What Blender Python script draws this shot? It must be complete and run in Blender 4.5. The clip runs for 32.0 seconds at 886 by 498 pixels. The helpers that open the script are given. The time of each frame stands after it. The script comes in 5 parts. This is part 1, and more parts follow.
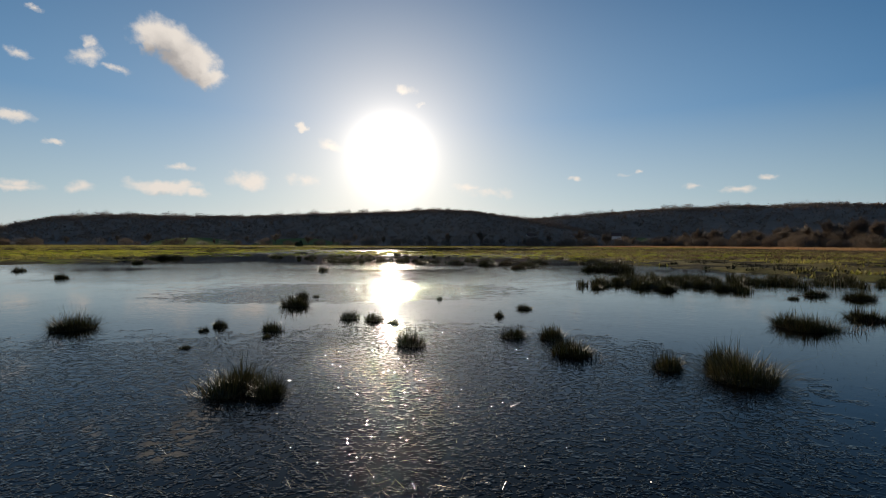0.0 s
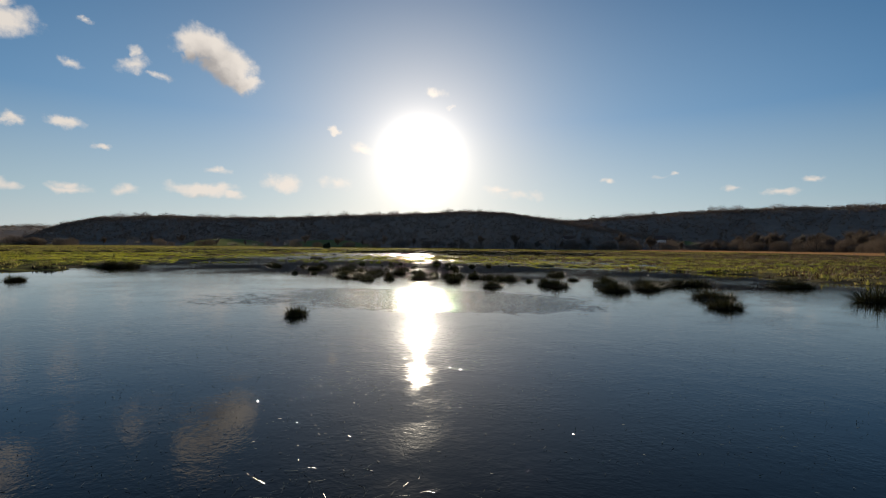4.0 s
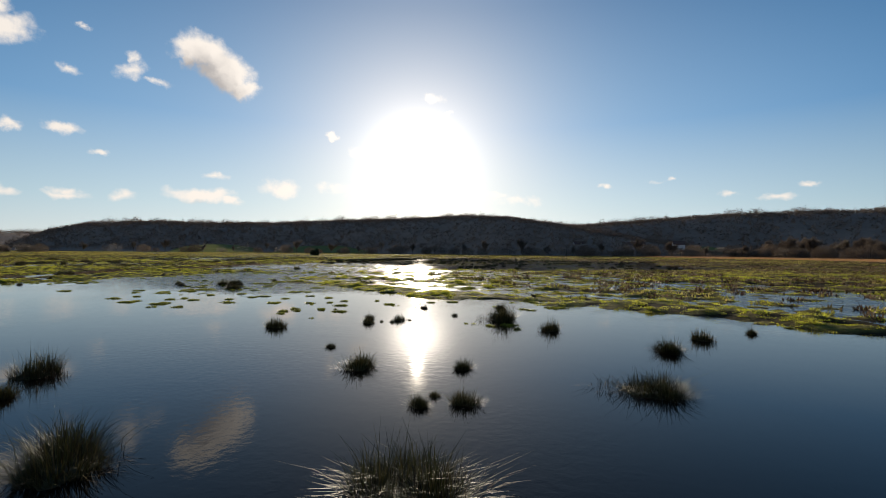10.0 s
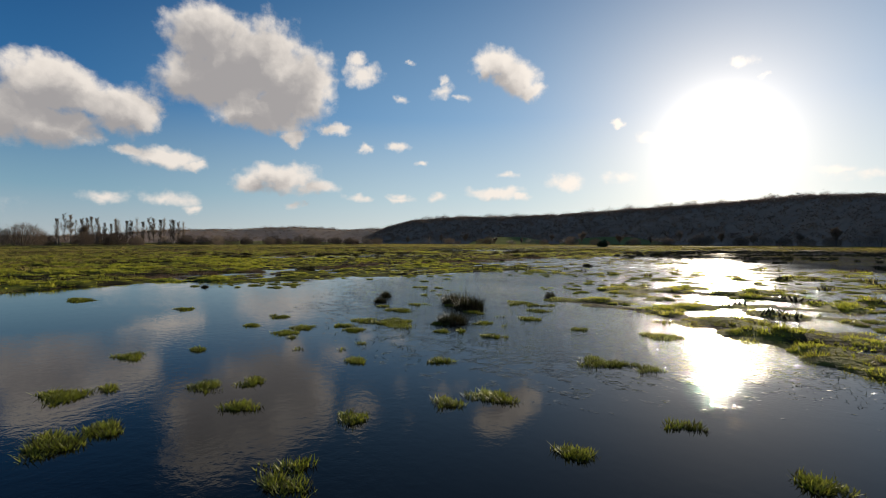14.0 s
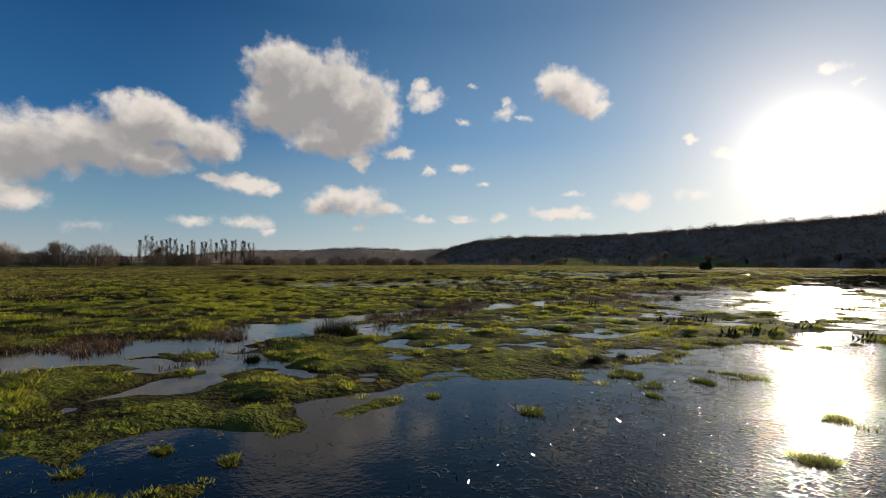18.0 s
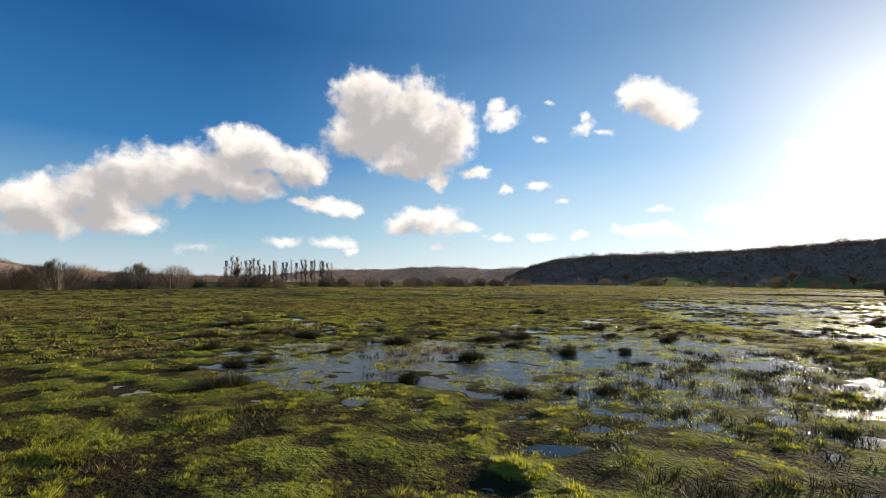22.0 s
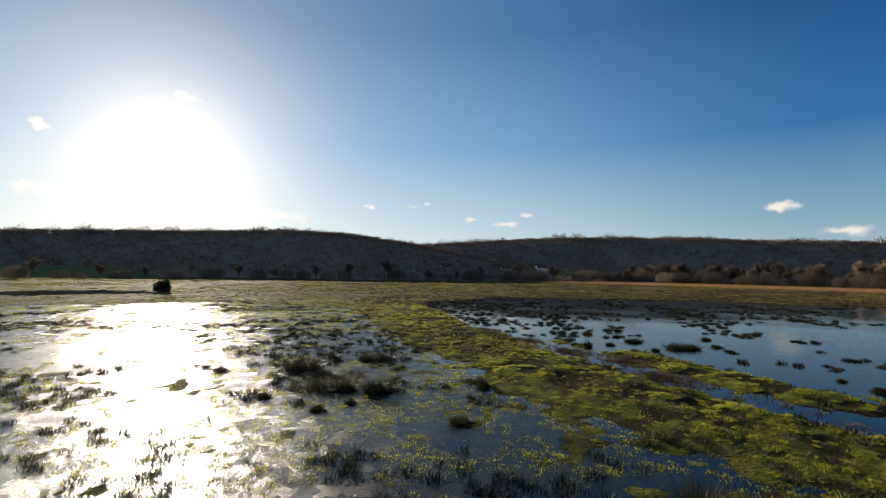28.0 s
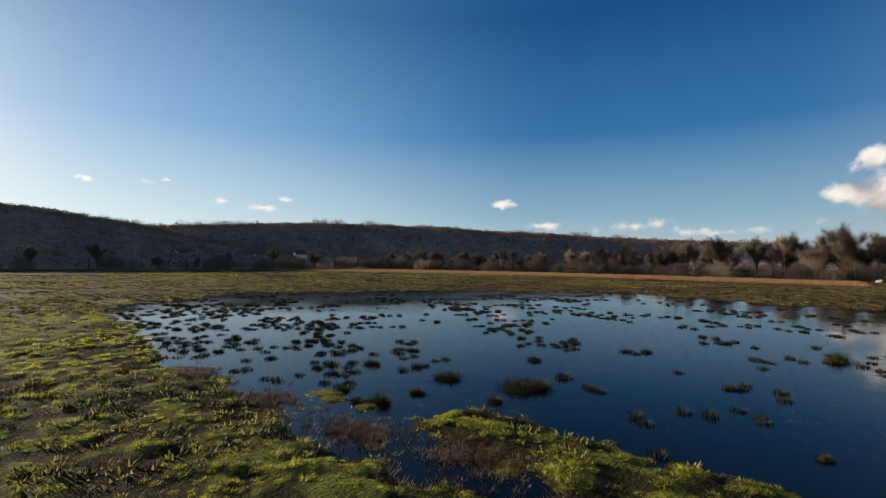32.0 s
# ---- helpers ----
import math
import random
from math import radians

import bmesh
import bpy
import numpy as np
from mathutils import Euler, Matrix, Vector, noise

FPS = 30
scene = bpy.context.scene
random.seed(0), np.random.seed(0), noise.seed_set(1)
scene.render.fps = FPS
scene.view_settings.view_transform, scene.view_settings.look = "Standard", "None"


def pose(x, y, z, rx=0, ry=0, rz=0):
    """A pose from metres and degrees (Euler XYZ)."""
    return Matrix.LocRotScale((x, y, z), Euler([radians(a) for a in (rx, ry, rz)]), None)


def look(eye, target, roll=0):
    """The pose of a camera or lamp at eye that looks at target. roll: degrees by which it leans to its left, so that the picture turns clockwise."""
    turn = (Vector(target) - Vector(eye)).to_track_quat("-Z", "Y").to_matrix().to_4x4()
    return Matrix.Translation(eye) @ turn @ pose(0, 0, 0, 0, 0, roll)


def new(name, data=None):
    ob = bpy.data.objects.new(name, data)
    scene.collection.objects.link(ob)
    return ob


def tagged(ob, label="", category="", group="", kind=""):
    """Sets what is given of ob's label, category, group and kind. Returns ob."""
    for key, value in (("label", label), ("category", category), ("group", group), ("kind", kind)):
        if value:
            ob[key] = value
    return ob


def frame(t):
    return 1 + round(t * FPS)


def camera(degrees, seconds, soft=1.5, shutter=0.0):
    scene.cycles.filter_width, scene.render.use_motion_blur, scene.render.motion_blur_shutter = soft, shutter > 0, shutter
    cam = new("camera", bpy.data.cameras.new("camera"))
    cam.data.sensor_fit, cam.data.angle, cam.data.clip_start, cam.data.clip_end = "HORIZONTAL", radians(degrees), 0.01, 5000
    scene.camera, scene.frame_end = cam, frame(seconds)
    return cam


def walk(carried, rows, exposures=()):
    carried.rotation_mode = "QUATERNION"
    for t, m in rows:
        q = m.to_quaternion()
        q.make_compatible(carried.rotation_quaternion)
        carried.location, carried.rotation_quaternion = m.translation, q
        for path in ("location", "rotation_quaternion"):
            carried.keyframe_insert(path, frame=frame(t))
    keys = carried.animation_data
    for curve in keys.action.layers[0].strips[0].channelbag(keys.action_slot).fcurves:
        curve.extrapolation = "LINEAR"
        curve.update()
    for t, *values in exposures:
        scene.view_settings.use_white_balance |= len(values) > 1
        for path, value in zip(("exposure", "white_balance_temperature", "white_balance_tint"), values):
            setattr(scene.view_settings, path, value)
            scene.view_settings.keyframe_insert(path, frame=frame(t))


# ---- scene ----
# The camera: seconds, place, heading (left of +y), pitch and roll in degrees.
ROWS = [
    (0, 0.00, 0.00, 1.38, 0.01, -0.52, 0.15),
    (0.5, -0.13, 1.43, 1.32, 0.38, -0.39, 0.22),
    (1, -0.26, 2.99, 1.27, 1.04, -0.29, 0.22),
    (1.5, -0.42, 4.66, 1.25, 1.78, -0.30, 0.22),
    (2, -0.69, 6.38, 1.27, 2.20, -0.41, 0.32),
    (2.5, -0.94, 8.14, 1.26, 3.24, 0.03, 0.43),
    (3, -1.38, 10.11, 1.36, 3.27, -0.11, 0.44),
    (3.5, -1.94, 12.29, 1.49, 3.41, -0.29, 0.50),
    (5.5, -3.44, 21.86, 1.65, 3.79, 0.01, 0.43),
    (6, -4.00, 24.43, 1.68, 3.25, 0.07, 0.49),
    (6.5, -4.49, 26.85, 1.73, 2.62, 0.19, 0.51),
    (7, -4.90, 29.16, 1.76, 2.23, 0.34, 0.53),
    (7.5, -5.36, 31.38, 1.77, 1.64, 0.59, 0.48),
    (8, -5.76, 33.60, 1.81, 1.22, 0.80, 0.38),
    (8.5, -6.01, 35.84, 1.88, 1.32, 0.92, 0.38),
    (9, -6.28, 38.07, 1.97, 1.46, 0.84, 0.39),
    (9.5, -6.44, 40.23, 2.05, 2.18, 0.63, 0.46),
    (10, -6.60, 42.29, 2.07, 3.32, 0.39, 0.45),
    (10.5, -6.77, 44.40, 2.10, 5.23, -0.13, 0.45),
    (11, -6.89, 46.44, 2.14, 8.35, -0.64, 0.39),
    (11.5, -7.28, 48.63, 2.13, 12.21, -1.07, 0.22),
    (12, -7.96, 50.84, 2.10, 16.61, -1.41, 0.12),
    (12.5, -8.80, 52.89, 1.99, 21.72, -1.22, 0.19),
    (13, -9.93, 54.80, 1.92, 26.66, -1.04, 0.21),
    (13.5, -11.33, 56.60, 1.94, 31.89, -1.10, 0.14),
    (14, -13.06, 58.47, 1.86, 36.68, -0.76, 0.16),
    (14.5, -14.92, 60.26, 1.82, 40.14, -0.36, 0.16),
    (15, -16.71, 61.72, 1.83, 42.00, 0.03, 0.21),
    (15.5, -18.42, 63.04, 1.87, 42.91, 0.42, 0.33),
    (17.5, -25.05, 68.46, 1.96, 44.08, 1.53, 0.27),
    (18, -26.70, 69.99, 2.02, 44.18, 1.71, 0.26),
    (18.5, -28.64, 71.81, 2.05, 44.43, 2.12, 0.18),
    (19, -30.87, 73.91, 2.18, 44.99, 2.64, 0.17),
    (19.5, -33.12, 76.11, 2.36, 45.98, 2.99, 0.14),
    (20, -35.00, 77.97, 2.47, 47.63, 3.63, 0.16),
    (20.5, -37.34, 79.76, 2.56, 49.67, 4.51, 0.27),
    (21, -39.85, 81.34, 2.77, 52.06, 5.18, 0.32),
    (21.5, -43.19, 83.12, 3.21, 53.52, 4.62, 0.28),
    (22, -46.41, 84.73, 3.50, 53.50, 3.91, 0.32),
    (22.5, -49.48, 86.25, 3.65, 51.96, 3.71, 0.34),
    (23, -52.38, 87.75, 3.71, 47.39, 4.13, 0.09),
    (23.5, -55.03, 89.53, 4.22, 40.65, 3.38, 0.24),
    (24, -57.43, 91.55, 4.54, 32.69, 3.11, 0.28),
    (24.5, -59.49, 93.82, 4.78, 24.28, 3.14, 0.19),
    (25, -61.05, 96.20, 5.04, 16.02, 3.00, 0.21),
    (25.5, -62.25, 98.92, 5.24, 8.03, 2.95, 0.20),
    (26, -63.03, 101.84, 5.34, 0.07, 3.15, 0.34),
    (26.5, -63.14, 105.14, 5.52, -7.37, 2.90, 0.44),
    (28.5, -60.22, 118.68, 5.43, -28.79, 2.80, 0.33),
    (29, -59.18, 120.82, 5.47, -33.11, 2.69, 0.29),
    (29.5, -58.03, 122.81, 5.54, -37.58, 2.45, 0.20),
    (30, -56.68, 124.65, 5.63, -41.59, 2.22, 0.23),
    (30.5, -55.26, 126.31, 5.71, -44.96, 1.98, 0.30),
    (31, -53.80, 127.65, 5.72, -47.77, 1.81, 0.38),
    (31.5, -52.25, 128.84, 5.74, -50.05, 1.58, 0.46),
    (32, -50.64, 130.23, 5.81, -52.69, 1.33, 0.37),
]


def aimed(x, y, z, yaw, pitch, roll):
    a, b = radians(yaw), radians(pitch)
    ahead = Vector((-math.sin(a) * math.cos(b), math.cos(a) * math.cos(b), math.sin(b)))
    return look(Vector((x, y, z)), Vector((x, y, z)) + ahead, roll)


cam = camera(86.0, 32.0, soft=0.7)
walk(cam, [(t, aimed(x, y, z, yaw, pitch, roll)) for t, x, y, z, yaw, pitch, roll in ROWS],
     exposures=[(t, stops) for t, stops in ((0.0, 0.48), (2.0, 0.45), (6.0, 0.62), (9.0, 0.8), (11.0, 0.8), (13.0, 0.7), (16.0, 0.7), (19.0, 0.55), (20.5, 0.6), (22.0, 1.22), (23.0, 1.1), (24.0, 0.95), (26.0, 0.85), (29.0, 0.85), (32.0, 0.9))])

# ---------------------------------------------------------------- sky and sun
SUN_AZ, SUN_EL = 6.3, 10.5  # degrees left of +y, and above the horizon
SUN_DIR = Vector((-math.sin(radians(SUN_AZ)) * math.cos(radians(SUN_EL)), math.cos(radians(SUN_AZ)) * math.cos(radians(SUN_EL)), math.sin(radians(SUN_EL))))


def node(tree, kind, **sets):
    n = tree.nodes.new(kind)
    for key, value in sets.items():
        if key == "operation":
            n.operation = value
        elif key == "blend":
            n.blend_type = value
        elif key == "dtype":
            n.data_type = value
        elif key == "interp":
            n.interpolation_type = value
    return n


def link(tree, a, b):
    tree.links.new(a, b)


def mathn(tree, op, a, b=None, clamp=False):
    n = node(tree, "ShaderNodeMath", operation=op)
    n.use_clamp = clamp
    for slot, v in ((0, a), (1, b)):
        if v is None:
            continue
        if isinstance(v, (int, float)):
            n.inputs[slot].default_value = v
        else:
            link(tree, v, n.inputs[slot])
    return n.outputs[0]


def vmath(tree, op, a, b=None):
    n = node(tree, "ShaderNodeVectorMath", operation=op)
    for slot, v in ((0, a), (1, b)):
        if v is None:
            continue
        if isinstance(v, (tuple, list, Vector)):
            n.inputs[slot].default_value = tuple(v)
        else:
            link(tree, v, n.inputs[slot])
    return n


def ramp(tree, fac, stops):
    n = tree.nodes.new("ShaderNodeValToRGB")
    el = n.color_ramp.elements
    while len(el) < len(stops):
        el.new(0.5)
    for e, (p, c) in zip(el, stops):
        e.position = p
        e.color = (*c, 1) if len(c) == 3 else c
    link(tree, fac, n.inputs[0])
    return n.outputs[0]


def mixc(tree, fac, a, b, blend="MIX"):
    n = tree.nodes.new("ShaderNodeMix")
    n.data_type, n.blend_type = "RGBA", blend
    for slot, v in ((0, fac), (6, a), (7, b)):
        if isinstance(v, (int, float)):
            n.inputs[slot].default_value = v
        elif isinstance(v, tuple):
            n.inputs[slot].default_value = (*v, 1)
        else:
            link(tree, v, n.inputs[slot])
    return n.outputs[2]


def noise_tex(tree, vec, scale, detail=4, rough=0.55, distortion=0.0):
    n = tree.nodes.new("ShaderNodeTexNoise")
    n.inputs["Scale"].default_value, n.inputs["Detail"].default_value = scale, detail
    n.inputs["Roughness"].default_value, n.inputs["Distortion"].default_value = rough, distortion
    link(tree, vec, n.inputs["Vector"])
    return n


# Clouds as soft heaps on the sky: bearing (left of +y), height, half width, half height in degrees, strength.
HEAPED_CLOUDS = [
    (62.8, 21.1, 5.3, 3.9, 1.26), (58.8, 19.3, 7.9, 5.4, 1.32), (54.1, 17.3, 5.9, 5.3, 1.26), (62.8, 16.9, 6.3, 3.8, 1.2), (57.5, 14.3, 6.5, 2.9, 1.2), (54.1, 12.1, 1.9, 1.3, 0.96), (49.8, 12.9, 3.1, 0.9, 0.84),
    (75.8, 14.3, 5.9, 3.3, 1.26), (70.7, 13.1, 4.7, 3.0, 1.2), (80.4, 11.7, 6.3, 3.3, 1.2), (85.4, 10.5, 6.5, 3.5, 1.2), (89.4, 8.4, 4.9, 3.5, 1.2), (94.0, 6.4, 4.6, 3.5, 1.2), (76.3, 11.0, 5.3, 2.6, 1.2),
    (88.2, 5.9, 5.6, 1.8, 1.08),
]
LOW_CLOUDS = [
    (67.3, 8.8, 4.2, 1.4, 0.9), (64.5, 8.1, 2.0, 1.0, 0.8), (70.0, 9.1, 1.8, 0.9, 0.8), (55.3, 7.5, 5.4, 2.0, 0.95), (58.8, 6.3, 2.8, 1.6, 0.85), (51.7, 6.4, 3.8, 1.4, 0.85), (30.0, 20.2, 3.4, 2.4, 1.0),
    (28.4, 18.9, 3.8, 2.7, 1.1), (26.3, 17.4, 2.3, 1.4, 0.9), (31.6, 19.2, 1.3, 1.3, 0.8), (30.3, 5.8, 4.4, 1.1, 0.85), (-95.0, 9.2, 1.9, 1.5, 1), (-93.2, 6.4, 2.9, 1.4, 1), (-95.9, 6.6, 2.7, 2.1, 1),
]
CLOUD_SHREDS = [
    (54.0, 4.2, 1.4, 0.7, 0.59), (46.5, 5.4, 2.6, 0.7, 0.51), (72.0, 4.2, 2.7, 0.9, 0.64), (67.0, 4.5, 3.9, 1.1, 0.68), (64.3, 3.6, 1.4, 0.6, 0.55), (45.8, 19.2, 3.0, 1.7, 0.77), (46.5, 20.5, 1.7, 1.0, 0.64),
    (41.9, 16.8, 1.5, 0.7, 0.64), (40.6, 20.3, 1.1, 0.4, 0.59), (36.6, 17.6, 2.0, 1.3, 0.64), (34.5, 16.9, 2.1, 0.5, 0.51), (36.7, 18.6, 0.9, 0.8, 0.55), (16.5, 13.2, 1.1, 0.6, 0.72), (45.6, 11.1, 1.2, 0.7, 0.72),
    (41.8, 11.5, 1.8, 0.7, 0.68), (39.2, 9.5, 0.9, 0.4, 0.51), (42.4, 5.4, 2.6, 0.6, 0.55), (27.4, 5.3, 1.7, 0.8, 0.68), (22.3, 6.8, 2.9, 1.3, 0.64), (28.7, 8.1, 1.6, 0.6, 0.59),
]
FAR_SHREDS = [
    (16.4, 7.2, 2.3, 1.0, 0.49), (37.7, 5.6, 2.2, 0.7, 0.41), (13.5, 11.5, 2.5, 0.8, 0.49), (80.6, 3.5, 3.0, 0.9, 0.33), (4.7, 18.1, 1.7, 0.8, 0.7), (2.7, 16.5, 0.5, 0.4, 0.41), (-3.3, 6.6, 2.7, 0.7, 0.53),
    (-5.1, 6.0, 2.4, 0.7, 0.53), (-5.1, 6.1, 3.7, 0.9, 0.49), (-15.9, 7.4, 0.9, 0.4, 0.53), (-31.9, 5.8, 1.8, 0.6, 0.57), (-27.5, 6.3, 1.2, 0.5, 0.49), (-20.7, 8.1, 1.2, 0.4, 0.37), (42.2, 5.8, 1.7, 0.6, 0.49),
    (-60.1, 6.6, 1.8, 0.7, 0.61), (-34.4, 7.0, 1.1, 0.4, 0.49), (-22.5, 8.3, 0.8, 0.4, 0.49), (-75.1, 4.0, 5.3, 0.8, 0.41), (-82.8, 3.2, 5.8, 0.6, 0.37), (-64.5, 3.8, 2.5, 0.7, 0.53), (-91.1, 4.0, 1.1, 0.5, 0.53),
]

world = bpy.data.worlds.new("sky")
scene.world = world
world.use_nodes = True
wt = world.node_tree
wt.nodes.clear()
w_out = wt.nodes.new("ShaderNodeOutputWorld")
bg = wt.nodes.new("ShaderNodeBackground")
sky = wt.nodes.new("ShaderNodeTexSky")
sky.sky_type, sky.sun_disc = "NISHITA", False
sky.sun_elevation, sky.sun_rotation = radians(SUN_EL), radians(-SUN_AZ)
sky.altitude, sky.air_density, sky.dust_density, sky.ozone_density = 20.0, 1.0, 0.3, 2.5
coord = wt.nodes.new("ShaderNodeTexCoord")
direction = vmath(wt, "NORMALIZE", coord.outputs["Generated"]).outputs[0]
sep = wt.nodes.new("ShaderNodeSeparateXYZ")
link(wt, direction, sep.inputs[0])
bearing = mathn(wt, "MULTIPLY", mathn(wt, "ARCTAN2", mathn(wt, "MULTIPLY", sep.outputs[0], -1.0), sep.outputs[1]), 180 / math.pi)
height = mathn(wt, "MULTIPLY", mathn(wt, "ARCSINE", sep.outputs[2]), 180 / math.pi)
# below the horizon the clouds mirror nothing: the ground covers it
comb = wt.nodes.new("ShaderNodeCombineXYZ")
link(wt, bearing, comb.inputs[0])
link(wt, height, comb.inputs[1])
warp = noise_tex(wt, comb.outputs[0], 0.16, 5, 0.6)
warp_v = vmath(wt, "MULTIPLY", vmath(wt, "SUBTRACT", warp.outputs["Color"], (0.5, 0.5, 0.5)).outputs[0], (3.0, 2.6, 0.0)).outputs[0]
ragged = noise_tex(wt, comb.outputs[0], 0.8, 4, 0.6)
ragged_v = vmath(wt, "MULTIPLY", vmath(wt, "SUBTRACT", ragged.outputs["Color"], (0.5, 0.5, 0.5)).outputs[0], (1.7, 0.9, 0.0)).outputs[0]
spot = vmath(wt, "ADD", vmath(wt, "ADD", comb.outputs[0], warp_v).outputs[0], ragged_v).outputs[0]


def heap(place, clouds):
    total = None
    for az, el, rx, ry, s in clouds:
        off = vmath(wt, "MULTIPLY", vmath(wt, "SUBTRACT", place, (az, el, 0)).outputs[0], (1 / rx, 1 / ry, 0)).outputs[0]
        lump = mathn(wt, "MULTIPLY", mathn(wt, "SUBTRACT", 1.0, vmath(wt, "LENGTH", off).outputs["Value"]), s)
        total = lump if total is None else mathn(wt, "MAXIMUM", total, lump)
    return total


fine = noise_tex(wt, comb.outputs[0], 0.55, 6, 0.6)
puff = mathn(wt, "MULTIPLY", mathn(wt, "SUBTRACT", fine.outputs["Fac"], 0.5), 0.8)


def billow(scale):
    """Round heads, as on a heaped cloud."""
    v = wt.nodes.new("ShaderNodeTexVoronoi")
    v.feature = "SMOOTH_F1"
    v.inputs["Scale"].default_value, v.inputs["Smoothness"].default_value = scale, 0.35
    link(wt, vmath(wt, "ADD", comb.outputs[0], vmath(wt, "MULTIPLY", warp_v, (0.5, 0.5, 0.0)).outputs[0]).outputs[0], v.inputs["Vector"])
    return mathn(wt, "SUBTRACT", 0.45, v.outputs["Distance"])


heads = mathn(wt, "ADD", mathn(wt, "MULTIPLY", billow(0.42), 0.34), mathn(wt, "MULTIPLY", billow(1.1), 0.13))
field = mathn(wt, "ADD", mathn(wt, "ADD", heap(spot, HEAPED_CLOUDS + LOW_CLOUDS + CLOUD_SHREDS + FAR_SHREDS), puff), heads)
cover = wt.nodes.new("ShaderNodeMapRange")
cover.interpolation_type = "SMOOTHSTEP"
link(wt, field, cover.inputs[0])
cover.inputs[1].default_value, cover.inputs[2].default_value = 0.02, 0.58
lumps = mathn(wt, "SUBTRACT", noise_tex(wt, spot, 0.34, 4, 0.5).outputs["Fac"], 0.5)
# the side away from the light, lower in the heap, is grey
shade = wt.nodes.new("ShaderNodeMapRange")
shade.interpolation_type = "SMOOTHSTEP"
link(wt, mathn(wt, "ADD", heap(vmath(wt, "ADD", spot, (-1.0, 1.8, 0.0)).outputs[0], HEAPED_CLOUDS + LOW_CLOUDS), mathn(wt, "SUBTRACT", mathn(wt, "MULTIPLY", lumps, 1.3), mathn(wt, "MULTIPLY", heads, 0.9))), shade.inputs[0])
shade.inputs[1].default_value, shade.inputs[2].default_value = -0.2, 0.95
cloud_col = mixc(wt, shade.outputs[0], (0.74, 0.68, 0.62), (0.32, 0.305, 0.305))
# the bright haze round the sun
near_sun = mathn(wt, "MAXIMUM", vmath(wt, "DOT_PRODUCT", direction, SUN_DIR).outputs["Value"], 0.0)
glow = mathn(wt, "MULTIPLY", mathn(wt, "POWER", near_sun, 800.0), 3.3)
glow = mathn(wt, "ADD", glow, mathn(wt, "MULTIPLY", mathn(wt, "POWER", near_sun, 260.0), 0.45))
glow = mathn(wt, "ADD", glow, mathn(wt, "MULTIPLY", mathn(wt, "POWER", near_sun, 90.0), 0.2))
glow = mathn(wt, "ADD", glow, mathn(wt, "MULTIPLY", mathn(wt, "POWER", near_sun, 30.0), 0.11))
glow = mathn(wt, "ADD", glow, mathn(wt, "MULTIPLY", mathn(wt, "POWER", near_sun, 6.0), 0.125))
SKY_STRENGTH = 0.10
sky_lit = vmath(wt, "MULTIPLY", sky.outputs[0], (SKY_STRENGTH, SKY_STRENGTH, SKY_STRENGTH)).outputs[0]
# clear winter air: deep blue overhead, pale towards the horizon
up = mathn(wt, "DIVIDE", mathn(wt, "MAXIMUM", height, 0.0), 90.0)
clear = ramp(wt, up, [(0.0, (0.40, 0.45, 0.48)), (0.06, (0.18, 0.32, 0.42)), (0.16, (0.02, 0.122, 0.30)), (0.30, (0.003, 0.052, 0.175)), (0.42, (0.01, 0.08, 0.23)), (1.0, (0.025, 0.07, 0.17))])
deep = wt.nodes.new("ShaderNodeMapRange")
deep.interpolation_type = "SMOOTHSTEP"
link(wt, near_sun, deep.inputs[0])
deep.inputs[1].default_value, deep.inputs[2].default_value = 0.3, 0.96
deep.inputs[3].default_value, deep.inputs[4].default_value = 0.0, 1.0
milky = ramp(wt, up, [(0.0, (0.58, 0.63, 0.64)), (0.06, (0.39, 0.51, 0.58)), (0.16, (0.13, 0.29, 0.49)), (0.30, (0.036, 0.145, 0.31)), (0.42, (0.03, 0.12, 0.27)), (1.0, (0.025, 0.07, 0.17))])
# the side of the sky that the sun shines on is paler
facing = wt.nodes.new("ShaderNodeMapRange")
facing.interpolation_type = "SMOOTHSTEP"
link(wt, vmath(wt, "DOT_PRODUCT", direction, SUN_DIR).outputs["Value"], facing.inputs[0])
facing.inputs[1].default_value, facing.inputs[2].default_value = 0.0, -0.7
sunlit = ramp(wt, up, [(0.0, (0.34, 0.36, 0.38)), (0.12, (0.22, 0.28, 0.36)), (0.35, (0.08, 0.15, 0.28)), (1.0, (0.025, 0.07, 0.17))])
blue = mixc(wt, facing.outputs[0], mixc(wt, 0.9, sky_lit, mixc(wt, deep.outputs[0], clear, milky)), sunlit)
sky_tint = mixc(wt, mathn(wt, "MULTIPLY", mathn(wt, "POWER", near_sun, 36.0), 0.42), blue, (0.82, 0.71, 0.60))
with_cloud = mixc(wt, cover.outputs[0], sky_tint, cloud_col)
glow_mix = wt.nodes.new("ShaderNodeCombineXYZ")
for slot, tone in enumerate((1.0, 0.88, 0.74)):
    link(wt, mathn(wt, "MULTIPLY", glow, tone), glow_mix.inputs[slot])
link(wt, vmath(wt, "ADD", with_cloud, glow_mix.outputs[0]).outputs[0], bg.inputs["Color"])
bg.inputs["Strength"].default_value = 0.7
link(wt, bg.outputs[0], w_out.inputs[0])

sun = new("sun", bpy.data.lights.new("sun", "SUN"))
sun.data.energy, sun.data.angle, sun.data.color = 5.0, radians(0.6), (1.0, 0.87, 0.67)
sun.matrix_world = look(SUN_DIR * 400, Vector((0, 0, 0)))


